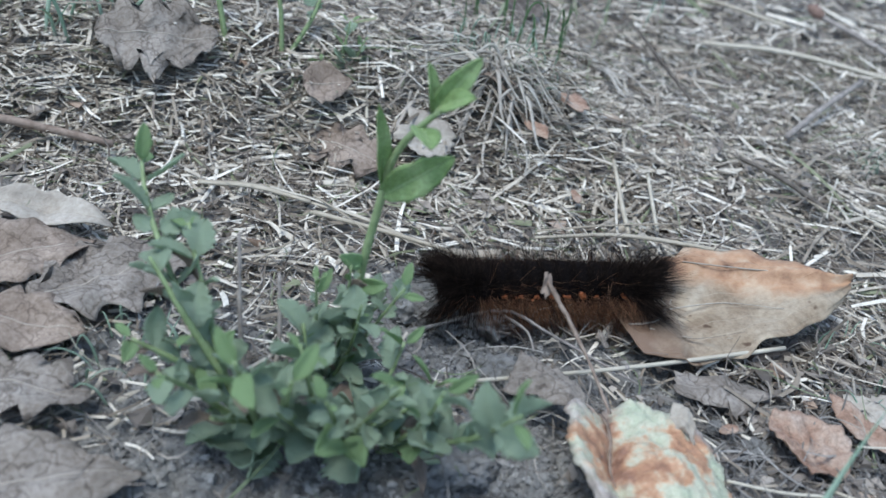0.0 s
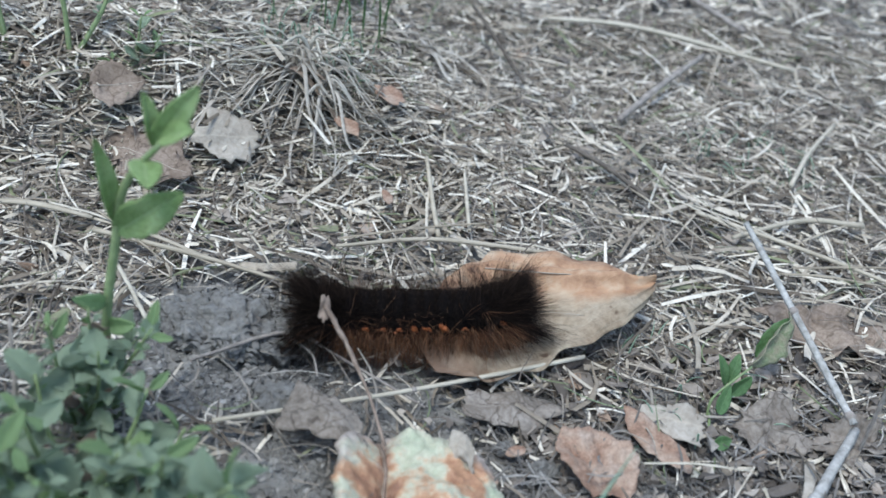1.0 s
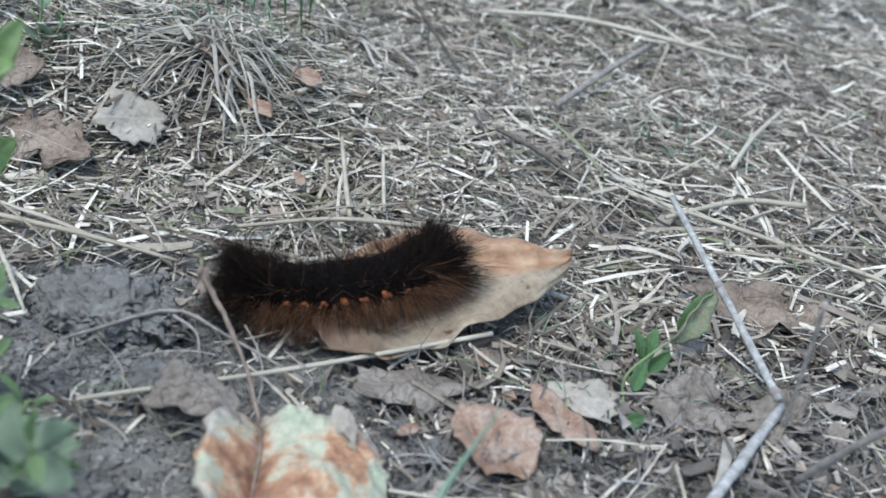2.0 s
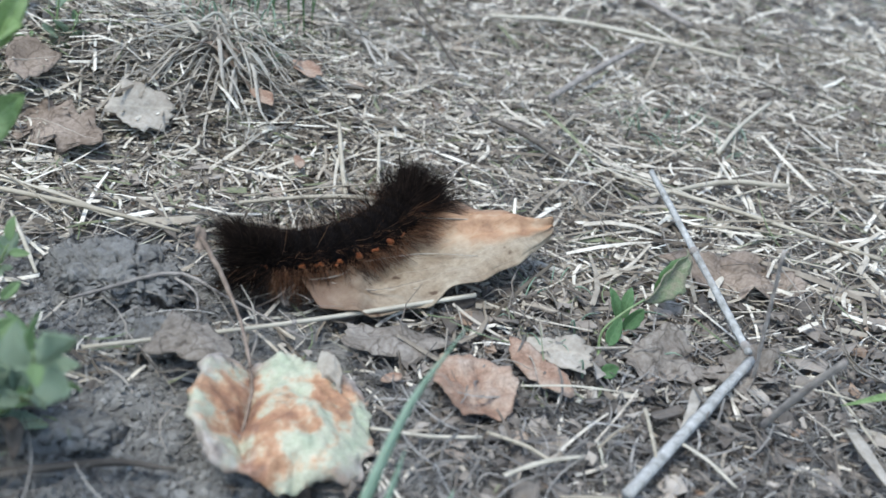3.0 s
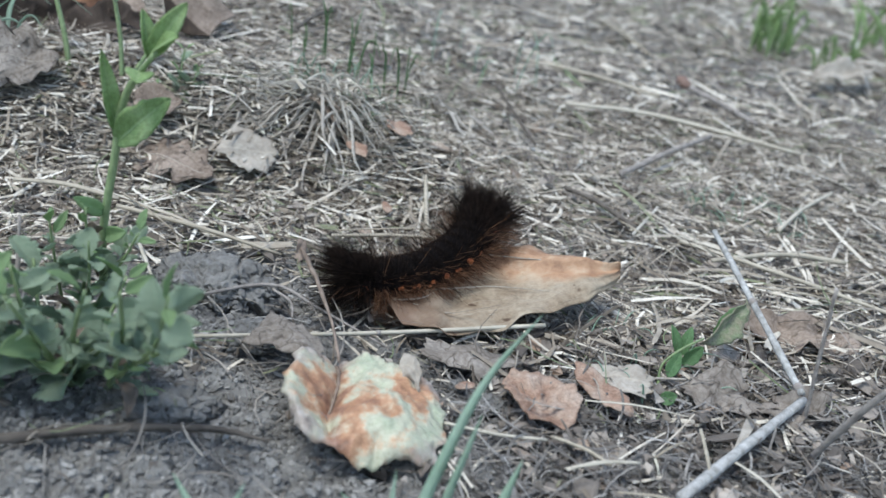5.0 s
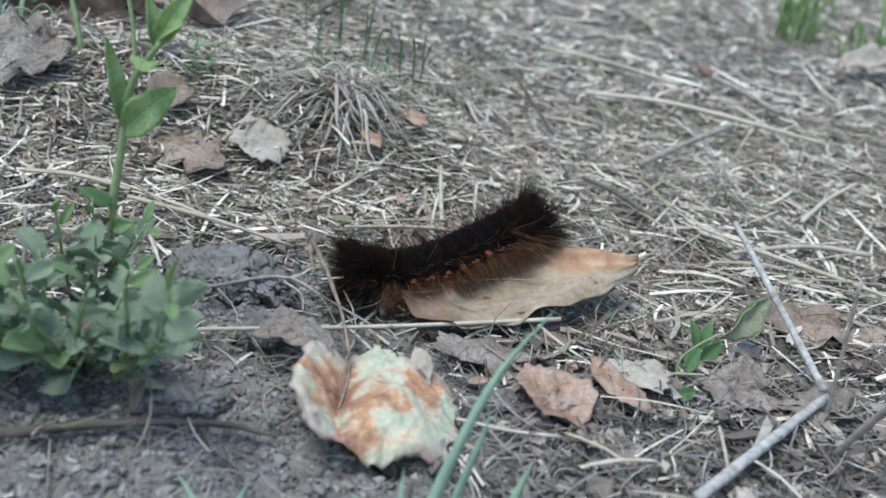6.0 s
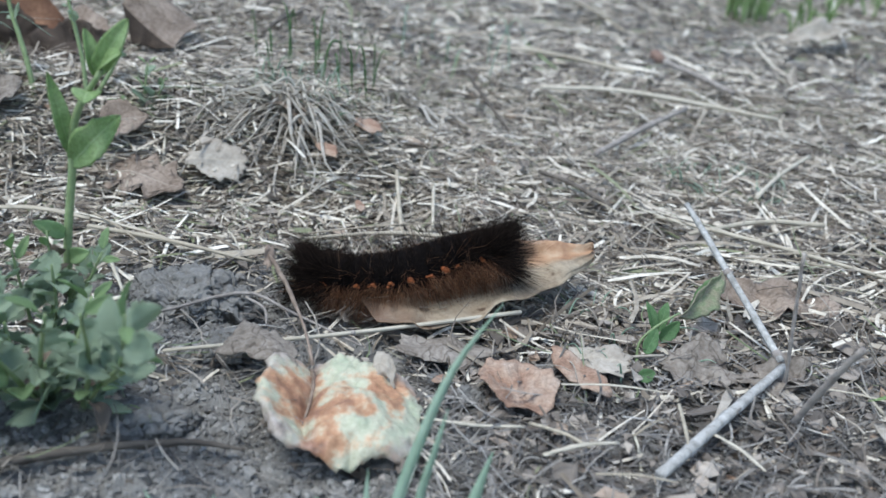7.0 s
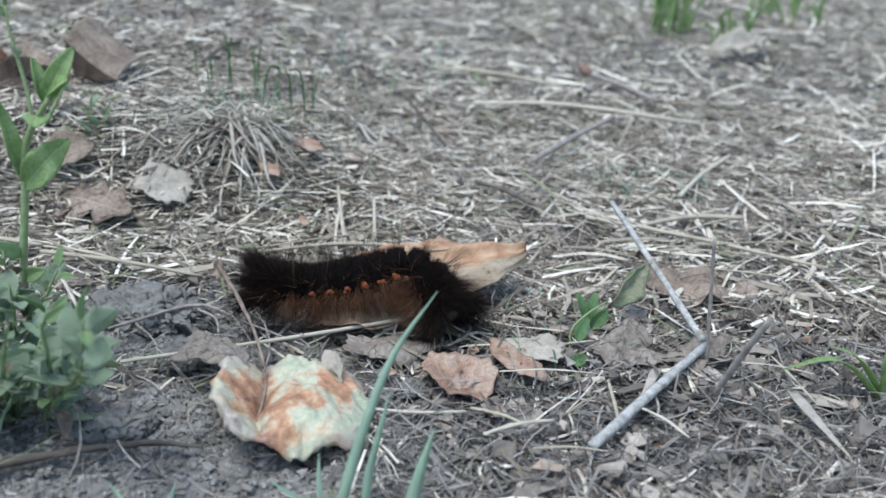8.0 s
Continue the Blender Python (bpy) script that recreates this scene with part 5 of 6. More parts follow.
LOOSE = (
    (0.0300, 0.2624, 0.0458, 0.2448), (0.0369, 0.2531, 0.0570, 0.2448), (0.0196, 0.2656, 0.0412, 0.2551), (0.0358, 0.2460, 0.0460, 0.2222), (0.1407, 0.2759, 0.1574, 0.2654),
    (0.1784, 0.2796, 0.2028, 0.2597), (0.2019, 0.2646, 0.2268, 0.2764), (0.1904, 0.2494, 0.2168, 0.2470), (0.1574, 0.2983, 0.1759, 0.2620), (0.1740, 0.2833, 0.1921, 0.2638),
    (0.1951, 0.2525, 0.2390, 0.2543), (0.1930, 0.2423, 0.2265, 0.2298), (0.1212, 0.2581, 0.1369, 0.2536), (0.1082, 0.2629, 0.1048, 0.2815), (0.0837, 0.2573, 0.1197, 0.2656),
    (0.1468, 0.1734, 0.1546, 0.1797), (0.1578, 0.1829, 0.1556, 0.1682), (0.1289, 0.1657, 0.1436, 0.1713),
)
MORE_LOOSE = (
    (0.1361, 0.1884, 0.1565, 0.1868), (0.0194, 0.2326, 0.0272, 0.2425),
    (0.0377, 0.2301, 0.0421, 0.2396), (0.0641, 0.2557, 0.0685, 0.2434), (0.1891, 0.1905, 0.2027, 0.1830), (0.1373, 0.1617, 0.1510, 0.1598), (0.1613, 0.1758, 0.1683, 0.1644), (0.1980, 0.1937, 0.1973, 0.1722),
)


def loose_straws():
    gen = np.random.default_rng(91)
    for k, (x0, y0, x1, y1) in enumerate(LOOSE + MORE_LOOSE):
        r = gen.uniform(0.00024, 0.00045)
        z0, z1 = gen.uniform(0.0042, 0.006, 2)
        mx, my = (x0 + x1) / 2 + gen.normal(0, 0.0003), (y0 + y1) / 2 + gen.normal(0, 0.0003)
        stick("straw", "pale straw on top of the grass clippings" if k < len(LOOSE) else "pale straw on grey soil", [(x0, y0, z0), (mx, my, (z0 + z1) / 2 + 0.0005), (x1, y1, z1)], [r, r * 1.1, r * 0.8], STRAW, "straw", "loose straws", seed=100 + k, flat=gen.uniform(0.25, 0.6), bumpy=0.16)


loose_straws()


def budded_stick():
    pts = [(0.2215, 0.4300, 0.0115), (0.2320, 0.4165, 0.0095), (0.2430, 0.4020, 0.0070)]
    ob = stick("budded_stick", "brown stick with a swollen red-brown end, in dry grass", pts, [0.0010, 0.0012, 0.0010], DEADSTEM, "stick", seed=28, bumpy=0.12)
    v, f = tube([(0, 0.0, 0), (-0.0014, 0.0030, 0.0006), (-0.0026, 0.0062, 0.0012), (-0.0034, 0.0085, 0.0014)], [0.0011, 0.0024, 0.0023, 0.0009], 9, 9, 0.08, 4)
    part("bud", mesh_of("bud", v, f, BUD), ob, label="swollen red-brown end")


budded_stick()


def clod(name, label, x, y, z, sx, sy, sz, yaw, seed):
    bm = bmesh.new()
    bmesh.ops.create_icosphere(bm, subdivisions=6 if sx > 0.01 else 5, radius=1.0)
    for v in bm.verts:
        p = v.co.copy()
        q = Vector((p.x, p.y, 0.45 * p.z))
        n = 0.22 * noise.noise(q * 1.6 + Vector((seed, 0, 0))) + 0.2 * noise.noise(q * 4.3 + Vector((0, seed, 0))) + 0.09 * noise.noise(q * 11) + 0.04 * noise.noise(q * 27)
        cr = abs(noise.noise(q * 2.2 + Vector((0, 0, seed))))
        n -= 0.22 * max(0, 0.05 - cr) / 0.05
        n -= 0.10 * max(0, 0.05 - abs(noise.noise(q * 4.1 + Vector((seed, 3, 0))))) / 0.05
        w = Vector((p.x * sx, p.y * sy, p.z * sz)) * (1 + n)
        k = Vector((w.x, w.y, 0.6 * w.z)) * 1000 + Vector((seed, seed, 0))
        w.z += sz * 0.30 * noise.noise(k * 0.28) + 0.00075 * noise.noise(k * 0.6) + 0.00042 * noise.noise(k * 1.5) - 0.0012 * max(0, 0.08 - abs(noise.noise(k * 0.22 + Vector((7, 0, 0))))) / 0.08
        w.x += 0.0004 * noise.noise(k * 0.8 + Vector((0, 9, 0)))
        w.y += 0.0004 * noise.noise(k * 0.8 + Vector((0, 0, 9)))
        v.co = w
        v.co.z = max(min(v.co.z, 0.95 * sz + 0.1 * w.z), -0.3 * sz)
    me = bpy.data.meshes.new(name)
    bm.to_mesh(me)
    bm.free()
    me.polygons.foreach_set("use_smooth", [True] * len(me.polygons))
    me.materials.append(SOIL)
    return thing(name, pose(x, y, z, 0, 0, yaw), label, "soil clod", data=me)


clod("soil_clod", "cracked grey clod of dry clay", 0.0595, 0.2285, 0.001, 0.0145, 0.0085, 0.0055, -18, 2.0)
clod("soil_clod", "small cracked clod of dry clay", 0.0705, 0.2075, 0.0005, 0.006, 0.005, 0.0035, 20, 5.0)
clod("soil_clod", "low clod of grey clay", 0.0585, 0.1815, 0.0, 0.009, 0.005, 0.0028, 10, 7.0)
clod("soil_clod", "small lump of grey clay", 0.1185, 0.1905, 0.0008, 0.0035, 0.0022, 0.0022, 10, 9.0)
clod("soil_clod", "small lump of grey clay", 0.112, 0.1965, 0.0008, 0.002, 0.0018, 0.0016, 60, 11.0)

# ---------------------------------------------------------------- green weeds
GREEN_MESHES = [blade_mesh("leaf", GREEN, 1.0, w, "round", fold=f, curl=c, twist=tw, seed=s, nu=33, nv=9, thick=0.012, jag=0.3, ripple=0.03, edge_up=0.05, teeth=0.34)[0] for w, f, c, tw, s in ((0.78, 0.3, 0.2, 0.3, 1), (0.7, 0.25, -0.35, -0.3, 2), (0.88, 0.2, 0.45, 0.2, 3), (0.68, 0.6, 0.15, 0.5, 4), (0.74, 0.5, 0.5, -0.5, 7), (0.9, 0.12, -0.2, 0.2, 8))]
DEAD_MESHES = [blade_mesh("leaf", BROWN_LEAF, 1.0, 0.5, "round", fold=0.6, curl=0.5, seed=9, nu=11, nv=7, thick=0.012, jag=0.4)[0]]
YOUNG_MESHES = [blade_mesh("leaf", YOUNG, 1.0, w, "round", fold=f, curl=c, twist=tw, seed=s, nu=11, nv=7, thick=0.012, jag=0.3)[0] for w, f, c, tw, s in ((0.5, 0.4, 0.2, 0.2, 5), (0.42, 0.5, 0.1, -0.2, 6))]


def weed(name, label, stems, seed, leaf=0.011, steps=0.0055, radius=0.00034, start=0.12):
    """A leafy weed; stems are lists of points in the world, the first stem's first point is its root."""
    gen = np.random.default_rng(seed)
    base = np.array(stems[0][0], float)
    root = thing(name, pose(*base), label, "weed", "green weeds")
    for k, pts in enumerate(stems):
        rel = np.array(pts, float) - base
        v, f = tube(rel, [radius * 1.25, radius, radius * 0.6], 7, 16, 0.04, seed + k)
        stem = part("stem", mesh_of("stem", v, f, STEM), root)
        line = smooth_line(rel, 80)
        d = np.r_[0, np.cumsum(np.linalg.norm(np.diff(line, axis=0), axis=1))]
        s, turn = d[-1] * start, gen.uniform(0, 180)
        while s < d[-1] * 1.001:
            i = min(78, int(np.searchsorted(d, s)))
            ahead = Vector(line[i + 1] - line[i]).normalized()
            frac = s / d[-1]
            for half in (0, 180):
                size = leaf * gen.uniform(0.25, 1.25) * (1.0 - 0.4 * frac ** 2)
                az = radians(turn + half + gen.normal(0, 18))
                out = Vector((math.cos(az), math.sin(az), 0))
                out = (out - ahead * out.dot(ahead) * 0.6).normalized()
                way = (out + ahead * gen.uniform(0.25, 0.9 + 0.8 * frac) + Vector((0, 0, gen.normal(0, 0.12)))).normalized()
                y = Vector((0, 0, 1)).cross(way)
                y = (y if y.length > 1e-3 else Vector((1, 0, 0))).normalized()
                z = way.cross(y)
                m = Matrix((way, y, z)).transposed().to_4x4() @ Matrix.Rotation(gen.normal(0, 0.55), 4, "X") @ Matrix.Diagonal((size, size * gen.uniform(0.75, 1.1), size, 1))
                m.translation = Vector(line[i]) + way * 0.0008
                young = frac > 0.9 or gen.random() < 0.12
                pick = YOUNG_MESHES if young else GREEN_MESHES if gen.random() < 0.93 else DEAD_MESHES
                part("leaf", pick[int(gen.integers(len(pick)))], root, m)
            turn += 90
            s += steps * gen.uniform(0.75, 1.25) * (1.0 - 0.45 * frac)
    return root


def set_leaf(root, at, to, width, mat, fold=0.25, curl=0.1, roll=0, seed=1, ripple=0.0003):
    """One leaf of its own shape on a weed, from its joint to its tip in the world."""
    a, b = Vector(at), Vector(to)
    x = (b - a).normalized()
    z = Vector((0.1, -0.75, 0.65))
    y = z.cross(x).normalized()
    z = x.cross(y)
    m = Matrix((x, y, z)).transposed().to_4x4() @ Matrix.Rotation(radians(roll), 4, "X")
    m.translation = a - root.matrix_basis.translation
    me, _ = blade_mesh("leaf", mat, (b - a).length, width, "round", fold=fold, curl=curl, seed=seed, nu=20, nv=11, thick=0.0002, jag=0.05 + 180 * ripple, ripple=ripple)
    part("leaf", me, root, m)


def sprig():
    base = (0.1551, 0.2036, 0.0020)
    root = thing("seedling", pose(*base), "small dark green seedling with a withered drooping leaf", "weed", "green weeds")
    for pts, r, mat in (([(0.1551, 0.2036, 0.0020), (0.1557, 0.2052, 0.0060), (0.1593, 0.2068, 0.0090), (0.1649, 0.2101, 0.0105)], 0.0003, STEM), ([(0.1519, 0.2029, 0.0035), (0.1565, 0.2012, 0.0050), (0.1598, 0.2008, 0.0055)], 0.00028, PALE_LEAF), ([(0.1580, 0.1982, 0.0020), (0.1536, 0.1977, 0.0030), (0.1551, 0.2034, 0.0040)], 0.00032, STEM)):
        v, f = tube(np.array(pts) - np.array(base), [r, r, r * 0.8], 6, 14, 0.1, 5)
        part("stem", mesh_of("stem", v, f, mat, True, np.zeros((len(v), 2))), root)
    set_leaf(root, (0.1601, 0.2092, 0.0060), (0.1581, 0.2120, 0.0120), 0.0026, DEEP, 0.35, 0.15, 20, 31, 0.0006)
    set_leaf(root, (0.1611, 0.2098, 0.0060), (0.1630, 0.2129, 0.0115), 0.0026, DEEP, 0.3, 0.2, -30, 32, 0.0006)
    set_leaf(root, (0.1609, 0.2074, 0.0050), (0.1645, 0.2081, 0.0095), 0.0034, DEEP, 0.3, 0.1, 10, 33, 0.0006)
    set_leaf(root, (0.1562, 0.2019, 0.0050), (0.1596, 0.2066, 0.0085), 0.0032, DEEP, 0.2, -0.1, 0, 34, 0.0006)
    set_leaf(root, (0.1533, 0.1954, 0.0030), (0.1568, 0.1957, 0.0045), 0.0030, DEEP, 0.2, 0.2, 0, 35)
    set_leaf(root, (0.1707, 0.2184, 0.0060), (0.1778, 0.2226, 0.0135), 0.0040, DEEP, 0.5, 0.3, -25, 36, 0.0010)
    set_leaf(root, (0.1664, 0.2137, 0.0075), (0.1773, 0.2237, 0.0145), 0.0056, WITHERED, 0.7, 0.3, 40, 37, 0.0022)
    return root


sprig()


def tall_weed():
    base = (0.0415, 0.2045, 0.0)
    root = thing("weed", pose(*base), "slender green weed with few ovate leaves, standing upright", "weed", "green weeds")
    pts = [(0.0415, 0.2045, 0.0), (0.0405, 0.204, 0.02), (0.0425, 0.2048, 0.038), (0.0445, 0.2035, 0.050), (0.0505, 0.2005, 0.060)]
    v, f = tube(np.array(pts) - np.array(base), [0.00085, 0.0008, 0.00075, 0.0005], 8, 22, 0.03, 3)
    part("stem", mesh_of("stem", v, f, STEM), root)
    set_leaf(root, (0.0427, 0.2045, 0.0405), (0.0532, 0.1988, 0.0522), 0.0064, FRESH, 0.3, 0.16, 14, 1, 0.0009)
    set_leaf(root, (0.0428, 0.2046, 0.0425), (0.0406, 0.2025, 0.0585), 0.0034, FRESH, 0.5, 0.05, 25, 2, 0.0004)
    set_leaf(root, (0.0475, 0.202, 0.0555), (0.0488, 0.1935, 0.0560), 0.0050, FRESH, 0.3, 0.25, -10, 3)
    set_leaf(root, (0.0490, 0.2013, 0.0585), (0.0555, 0.2005, 0.0690), 0.0042, FRESH, 0.35, 0.1, 10, 4)
    set_leaf(root, (0.0490, 0.2013, 0.0585), (0.0475, 0.2025, 0.0665), 0.0032, FRESH, 0.45, 0.1, 40, 5)
    set_leaf(root, (0.0500, 0.2008, 0.0600), (0.0550, 0.1965, 0.0640), 0.0040, FRESH, 0.35, 0.15, -20, 8)
    set_leaf(root, (0.0408, 0.2042, 0.0265), (0.0366, 0.1990, 0.0312), 0.0030, YOUNG, 0.3, 0.2, -20, 6)
    set_leaf(root, (0.0408, 0.2042, 0.0215), (0.0455, 0.2010, 0.0245), 0.0032, YOUNG, 0.3, 0.2, 20, 7)
    return root


tall_weed()
weed("weed", "bushy green weed with small ovate leaves", [
    [(0.026, 0.186, 0.0), (0.0195, 0.185, 0.014), (0.0095, 0.194, 0.027), (0.003, 0.206, 0.035), (0.0005, 0.2145, 0.0405)],
    [(0.0195, 0.185, 0.014), (0.012, 0.187, 0.026), (0.0065, 0.1905, 0.0335)],
    [(0.0195, 0.185, 0.014), (0.0145, 0.193, 0.026), (0.011, 0.2, 0.0345)],
    [(0.026, 0.186, 0.0), (0.0245, 0.175, 0.018), (0.023, 0.1655, 0.034)],
    [(0.026, 0.186, 0.0), (0.017, 0.178, 0.016), (0.0115, 0.1695, 0.0275)],
    [(0.026, 0.186, 0.0), (0.0295, 0.176, 0.015), (0.031, 0.168, 0.029)],
    [(0.026, 0.186, 0.0), (0.0145, 0.187, 0.013), (0.0045, 0.185, 0.021)],
    [(0.026, 0.186, 0.0), (0.024, 0.18, 0.009), (0.019, 0.172, 0.017)],
], 41, leaf=0.0096, steps=0.0072, radius=0.00055)
weed("weed", "low bushy green weed with crowded small leaves", [
    [(0.04, 0.185, 0.0), (0.035, 0.18, 0.013), (0.0315, 0.18, 0.0265)],
    [(0.04, 0.185, 0.0), (0.043, 0.176, 0.015), (0.0472, 0.1685, 0.029)],
    [(0.04, 0.185, 0.0), (0.039, 0.174, 0.014), (0.0362, 0.1648, 0.0285)],
    [(0.04, 0.185, 0.0), (0.0455, 0.186, 0.012), (0.0488, 0.189, 0.0215)],
    [(0.04, 0.185, 0.0), (0.034, 0.188, 0.011), (0.0315, 0.192, 0.0215)],
    [(0.04, 0.185, 0.0), (0.0335, 0.178, 0.01), (0.029, 0.172, 0.019)],
    [(0.04, 0.185, 0.0), (0.045, 0.181, 0.0085), (0.0512, 0.1795, 0.0165)],
    [(0.04, 0.185, 0.0), (0.042, 0.18, 0.009), (0.0445, 0.174, 0.0165)],
], 42, leaf=0.0094, steps=0.0078, radius=0.00045)
weed("weed", "trailing green weed with small leaves", [
    [(0.0465, 0.1845, 0.0), (0.053, 0.175, 0.012), (0.0585, 0.167, 0.021), (0.0625, 0.1565, 0.036)],
    [(0.0465, 0.1845, 0.0), (0.0515, 0.1745, 0.016), (0.0532, 0.1665, 0.0305)],
    [(0.0465, 0.1845, 0.0), (0.0515, 0.1845, 0.009), (0.0548, 0.1855, 0.0165)],
    [(0.053, 0.175, 0.012), (0.0575, 0.1715, 0.0165), (0.0613, 0.1692, 0.0208)],
], 43, leaf=0.0082, steps=0.0062, radius=0.00042)
weed("weed", "slender green weed with small upper leaves", [
    [(0.036, 0.199, 0.0), (0.034, 0.198, 0.014), (0.033, 0.196, 0.0285)],
    [(0.036, 0.199, 0.0), (0.043, 0.200, 0.014), (0.0485, 0.199, 0.0255)],
    [(0.036, 0.199, 0.0), (0.040, 0.196, 0.014), (0.041, 0.193, 0.0255)],
    [(0.036, 0.199, 0.0), (0.040, 0.202, 0.012), (0.046, 0.204, 0.0195)],
    [(0.036, 0.199, 0.0), (0.0385, 0.2, 0.016), (0.0388, 0.199, 0.0295)],
], 44, leaf=0.0064, steps=0.0042)
weed("weed", "thick-stemmed green weed growing among dead leaves", [
    [(0.0180, 0.3090, 0.018), (0.0168, 0.3115, 0.032), (0.0140, 0.3135, 0.046), (0.0125, 0.3150, 0.056)],
    [(0.0180, 0.3090, 0.018), (0.0250, 0.3140, 0.030), (0.0275, 0.3170, 0.038)],
], 45, leaf=0.006, steps=0.006, radius=0.0006, start=0.6)
weed("weed", "thick-stemmed green weed under a rust-brown leaf", [
    [(0.0035, 0.3095, 0.017), (0.0010, 0.3125, 0.031), (-0.0030, 0.3160, 0.044), (-0.0045, 0.3180, 0.055)],
], 47, leaf=0.006, steps=0.006, radius=0.0007, start=0.62)
weed("weed", "small green weed in dry grass", [
    [(0.0340, 0.3085, 0.016), (0.0342, 0.3095, 0.024), (0.0352, 0.3100, 0.032)],
    [(0.0340, 0.3085, 0.016), (0.0375, 0.3095, 0.022), (0.0395, 0.3105, 0.027)],
    [(0.0340, 0.3085, 0.016), (0.0305, 0.3065, 0.019), (0.0275, 0.3050, 0.022)],
], 46, leaf=0.0055, steps=0.0045)
stick("withered_twig", "dark dead stem among green weeds", [(0.0235, 0.189, 0.0), (0.021, 0.193, 0.018), (0.0195, 0.199, 0.034)], [0.0006, 0.0005, 0.0003], DEADSTEM, "stem", seed=51, bumpy=0.12)
stick("withered_twig", "dark dead stem among green weeds", [(0.0255, 0.19, 0.0), (0.0275, 0.194, 0.014), (0.0265, 0.2, 0.026)], [0.0005, 0.0005, 0.0003], DEADSTEM, "stem", seed=52, bumpy=0.12)


# ---------------------------------------------------------------- grass
def grass_blade(name, root, pts, width, mat, seed=0):
    """A folded grass blade along pts, in the space of its tuft."""
    n = 14
    line = smooth_line(pts, n)
    d = np.gradient(line, axis=0)
    side = np.cross(d, np.array([0.0, 0.15, 1.0]) if abs(d[0][2]) < 0.9 * np.linalg.norm(d[0]) else np.array([0.0, 1.0, 0.1]))
    side /= np.linalg.norm(side, axis=1, keepdims=True) + 1e-12
    nrm = np.cross(side, d)
    nrm /= np.linalg.norm(nrm, axis=1, keepdims=True) + 1e-12
    s = np.linspace(0, 1, n)
    w = width / 2 * np.clip(1.05 - s**2.2, 0.04, 1) * (0.75 + 0.25 * np.minimum(1, s * 4))
    top = np.stack([line - side * w[:, None] + nrm * (0.3 * w[:, None]), line, line + side * w[:, None] + nrm * (0.3 * w[:, None])], 1).reshape(-1, 3)
    uv = np.stack([np.repeat(s, 3), np.tile([0.0, 0.5, 1.0], n)], -1)
    verts, faces, uv = thickened(top, grid_quads(n, 3), n, 3, uv, 0.00012)
    return part(name, mesh_of(name, verts, faces, mat, True, uv), root)


def grass_tuft(label, base, blades, mat=GRASS, name="grass_tuft"):
    root = thing(name, pose(*base), label, "grass", "grass tufts")
    b = np.array(base)
    for pts, width in blades:
        grass_blade("blade", root, np.array(pts) - b, width, mat)
    return root


grass_tuft("green grass tuft with tall narrow blades on bare soil", (0.1005, 0.1435, 0.0), [
    ([(0.1005, 0.1455, 0.0), (0.1045, 0.1495, 0.014), (0.1105, 0.1555, 0.028), (0.1188, 0.1635, 0.0363)], 0.0020),
    ([(0.1055, 0.1475, 0.0), (0.1065, 0.1485, 0.010), (0.1085, 0.1495, 0.019), (0.1100, 0.1510, 0.0250)], 0.0015),
    ([(0.099, 0.1445, 0.0), (0.0955, 0.147, 0.006), (0.0905, 0.15, 0.009)], 0.0022),
    ([(0.112, 0.1445, 0.0), (0.1145, 0.147, 0.010), (0.1175, 0.151, 0.0175)], 0.0025),
    ([(0.1, 0.144, 0.0), (0.0985, 0.148, 0.008), (0.0985, 0.1505, 0.014)], 0.0013),
])
grass_tuft("short green grass shoots on bare soil", (0.072, 0.139, 0.0), [
    ([(0.072, 0.139, 0.0), (0.07, 0.142, 0.008), (0.066, 0.146, 0.013)], 0.0022),
    ([(0.073, 0.139, 0.0), (0.0745, 0.142, 0.008), (0.0765, 0.144, 0.014)], 0.0018),
])
grass_tuft("broad green grass blades arching over the litter", (0.2172, 0.1807, 0.0000), [
    ([(0.2172, 0.1807, 0.0000), (0.2048, 0.1791, 0.0110), (0.1926, 0.1791, 0.0095)], 0.0036),
    ([(0.2184, 0.1818, 0.0000), (0.2106, 0.1815, 0.0100), (0.2049, 0.1843, 0.0120)], 0.0028),
    ([(0.2184, 0.1807, 0.0000), (0.2158, 0.1788, 0.0120), (0.2170, 0.1807, 0.0180)], 0.0026),
], FRESH)
grass_tuft("dried pale grass blades lying in the litter", (0.195, 0.177, 0.003), [
    ([(0.1955, 0.1785, 0.0045), (0.1945, 0.168, 0.0055), (0.1965, 0.1555, 0.0040)], 0.0026),
    ([(0.171, 0.1905, 0.004), (0.1668, 0.183, 0.0055), (0.1625, 0.177, 0.0040)], 0.0022),
], DRYBLADE, "dry_grass")
grass_tuft("dried pale grass blades standing in the litter", (0.2119, 0.1928, 0.0030), [
    ([(0.2119, 0.1928, 0.0030), (0.2018, 0.1928, 0.0090), (0.1974, 0.1959, 0.0165)], 0.0022),
    ([(0.2100, 0.1947, 0.0030), (0.2039, 0.1944, 0.0060), (0.2000, 0.1953, 0.0110)], 0.0016),
], PALE_LEAF, "dry_grass")


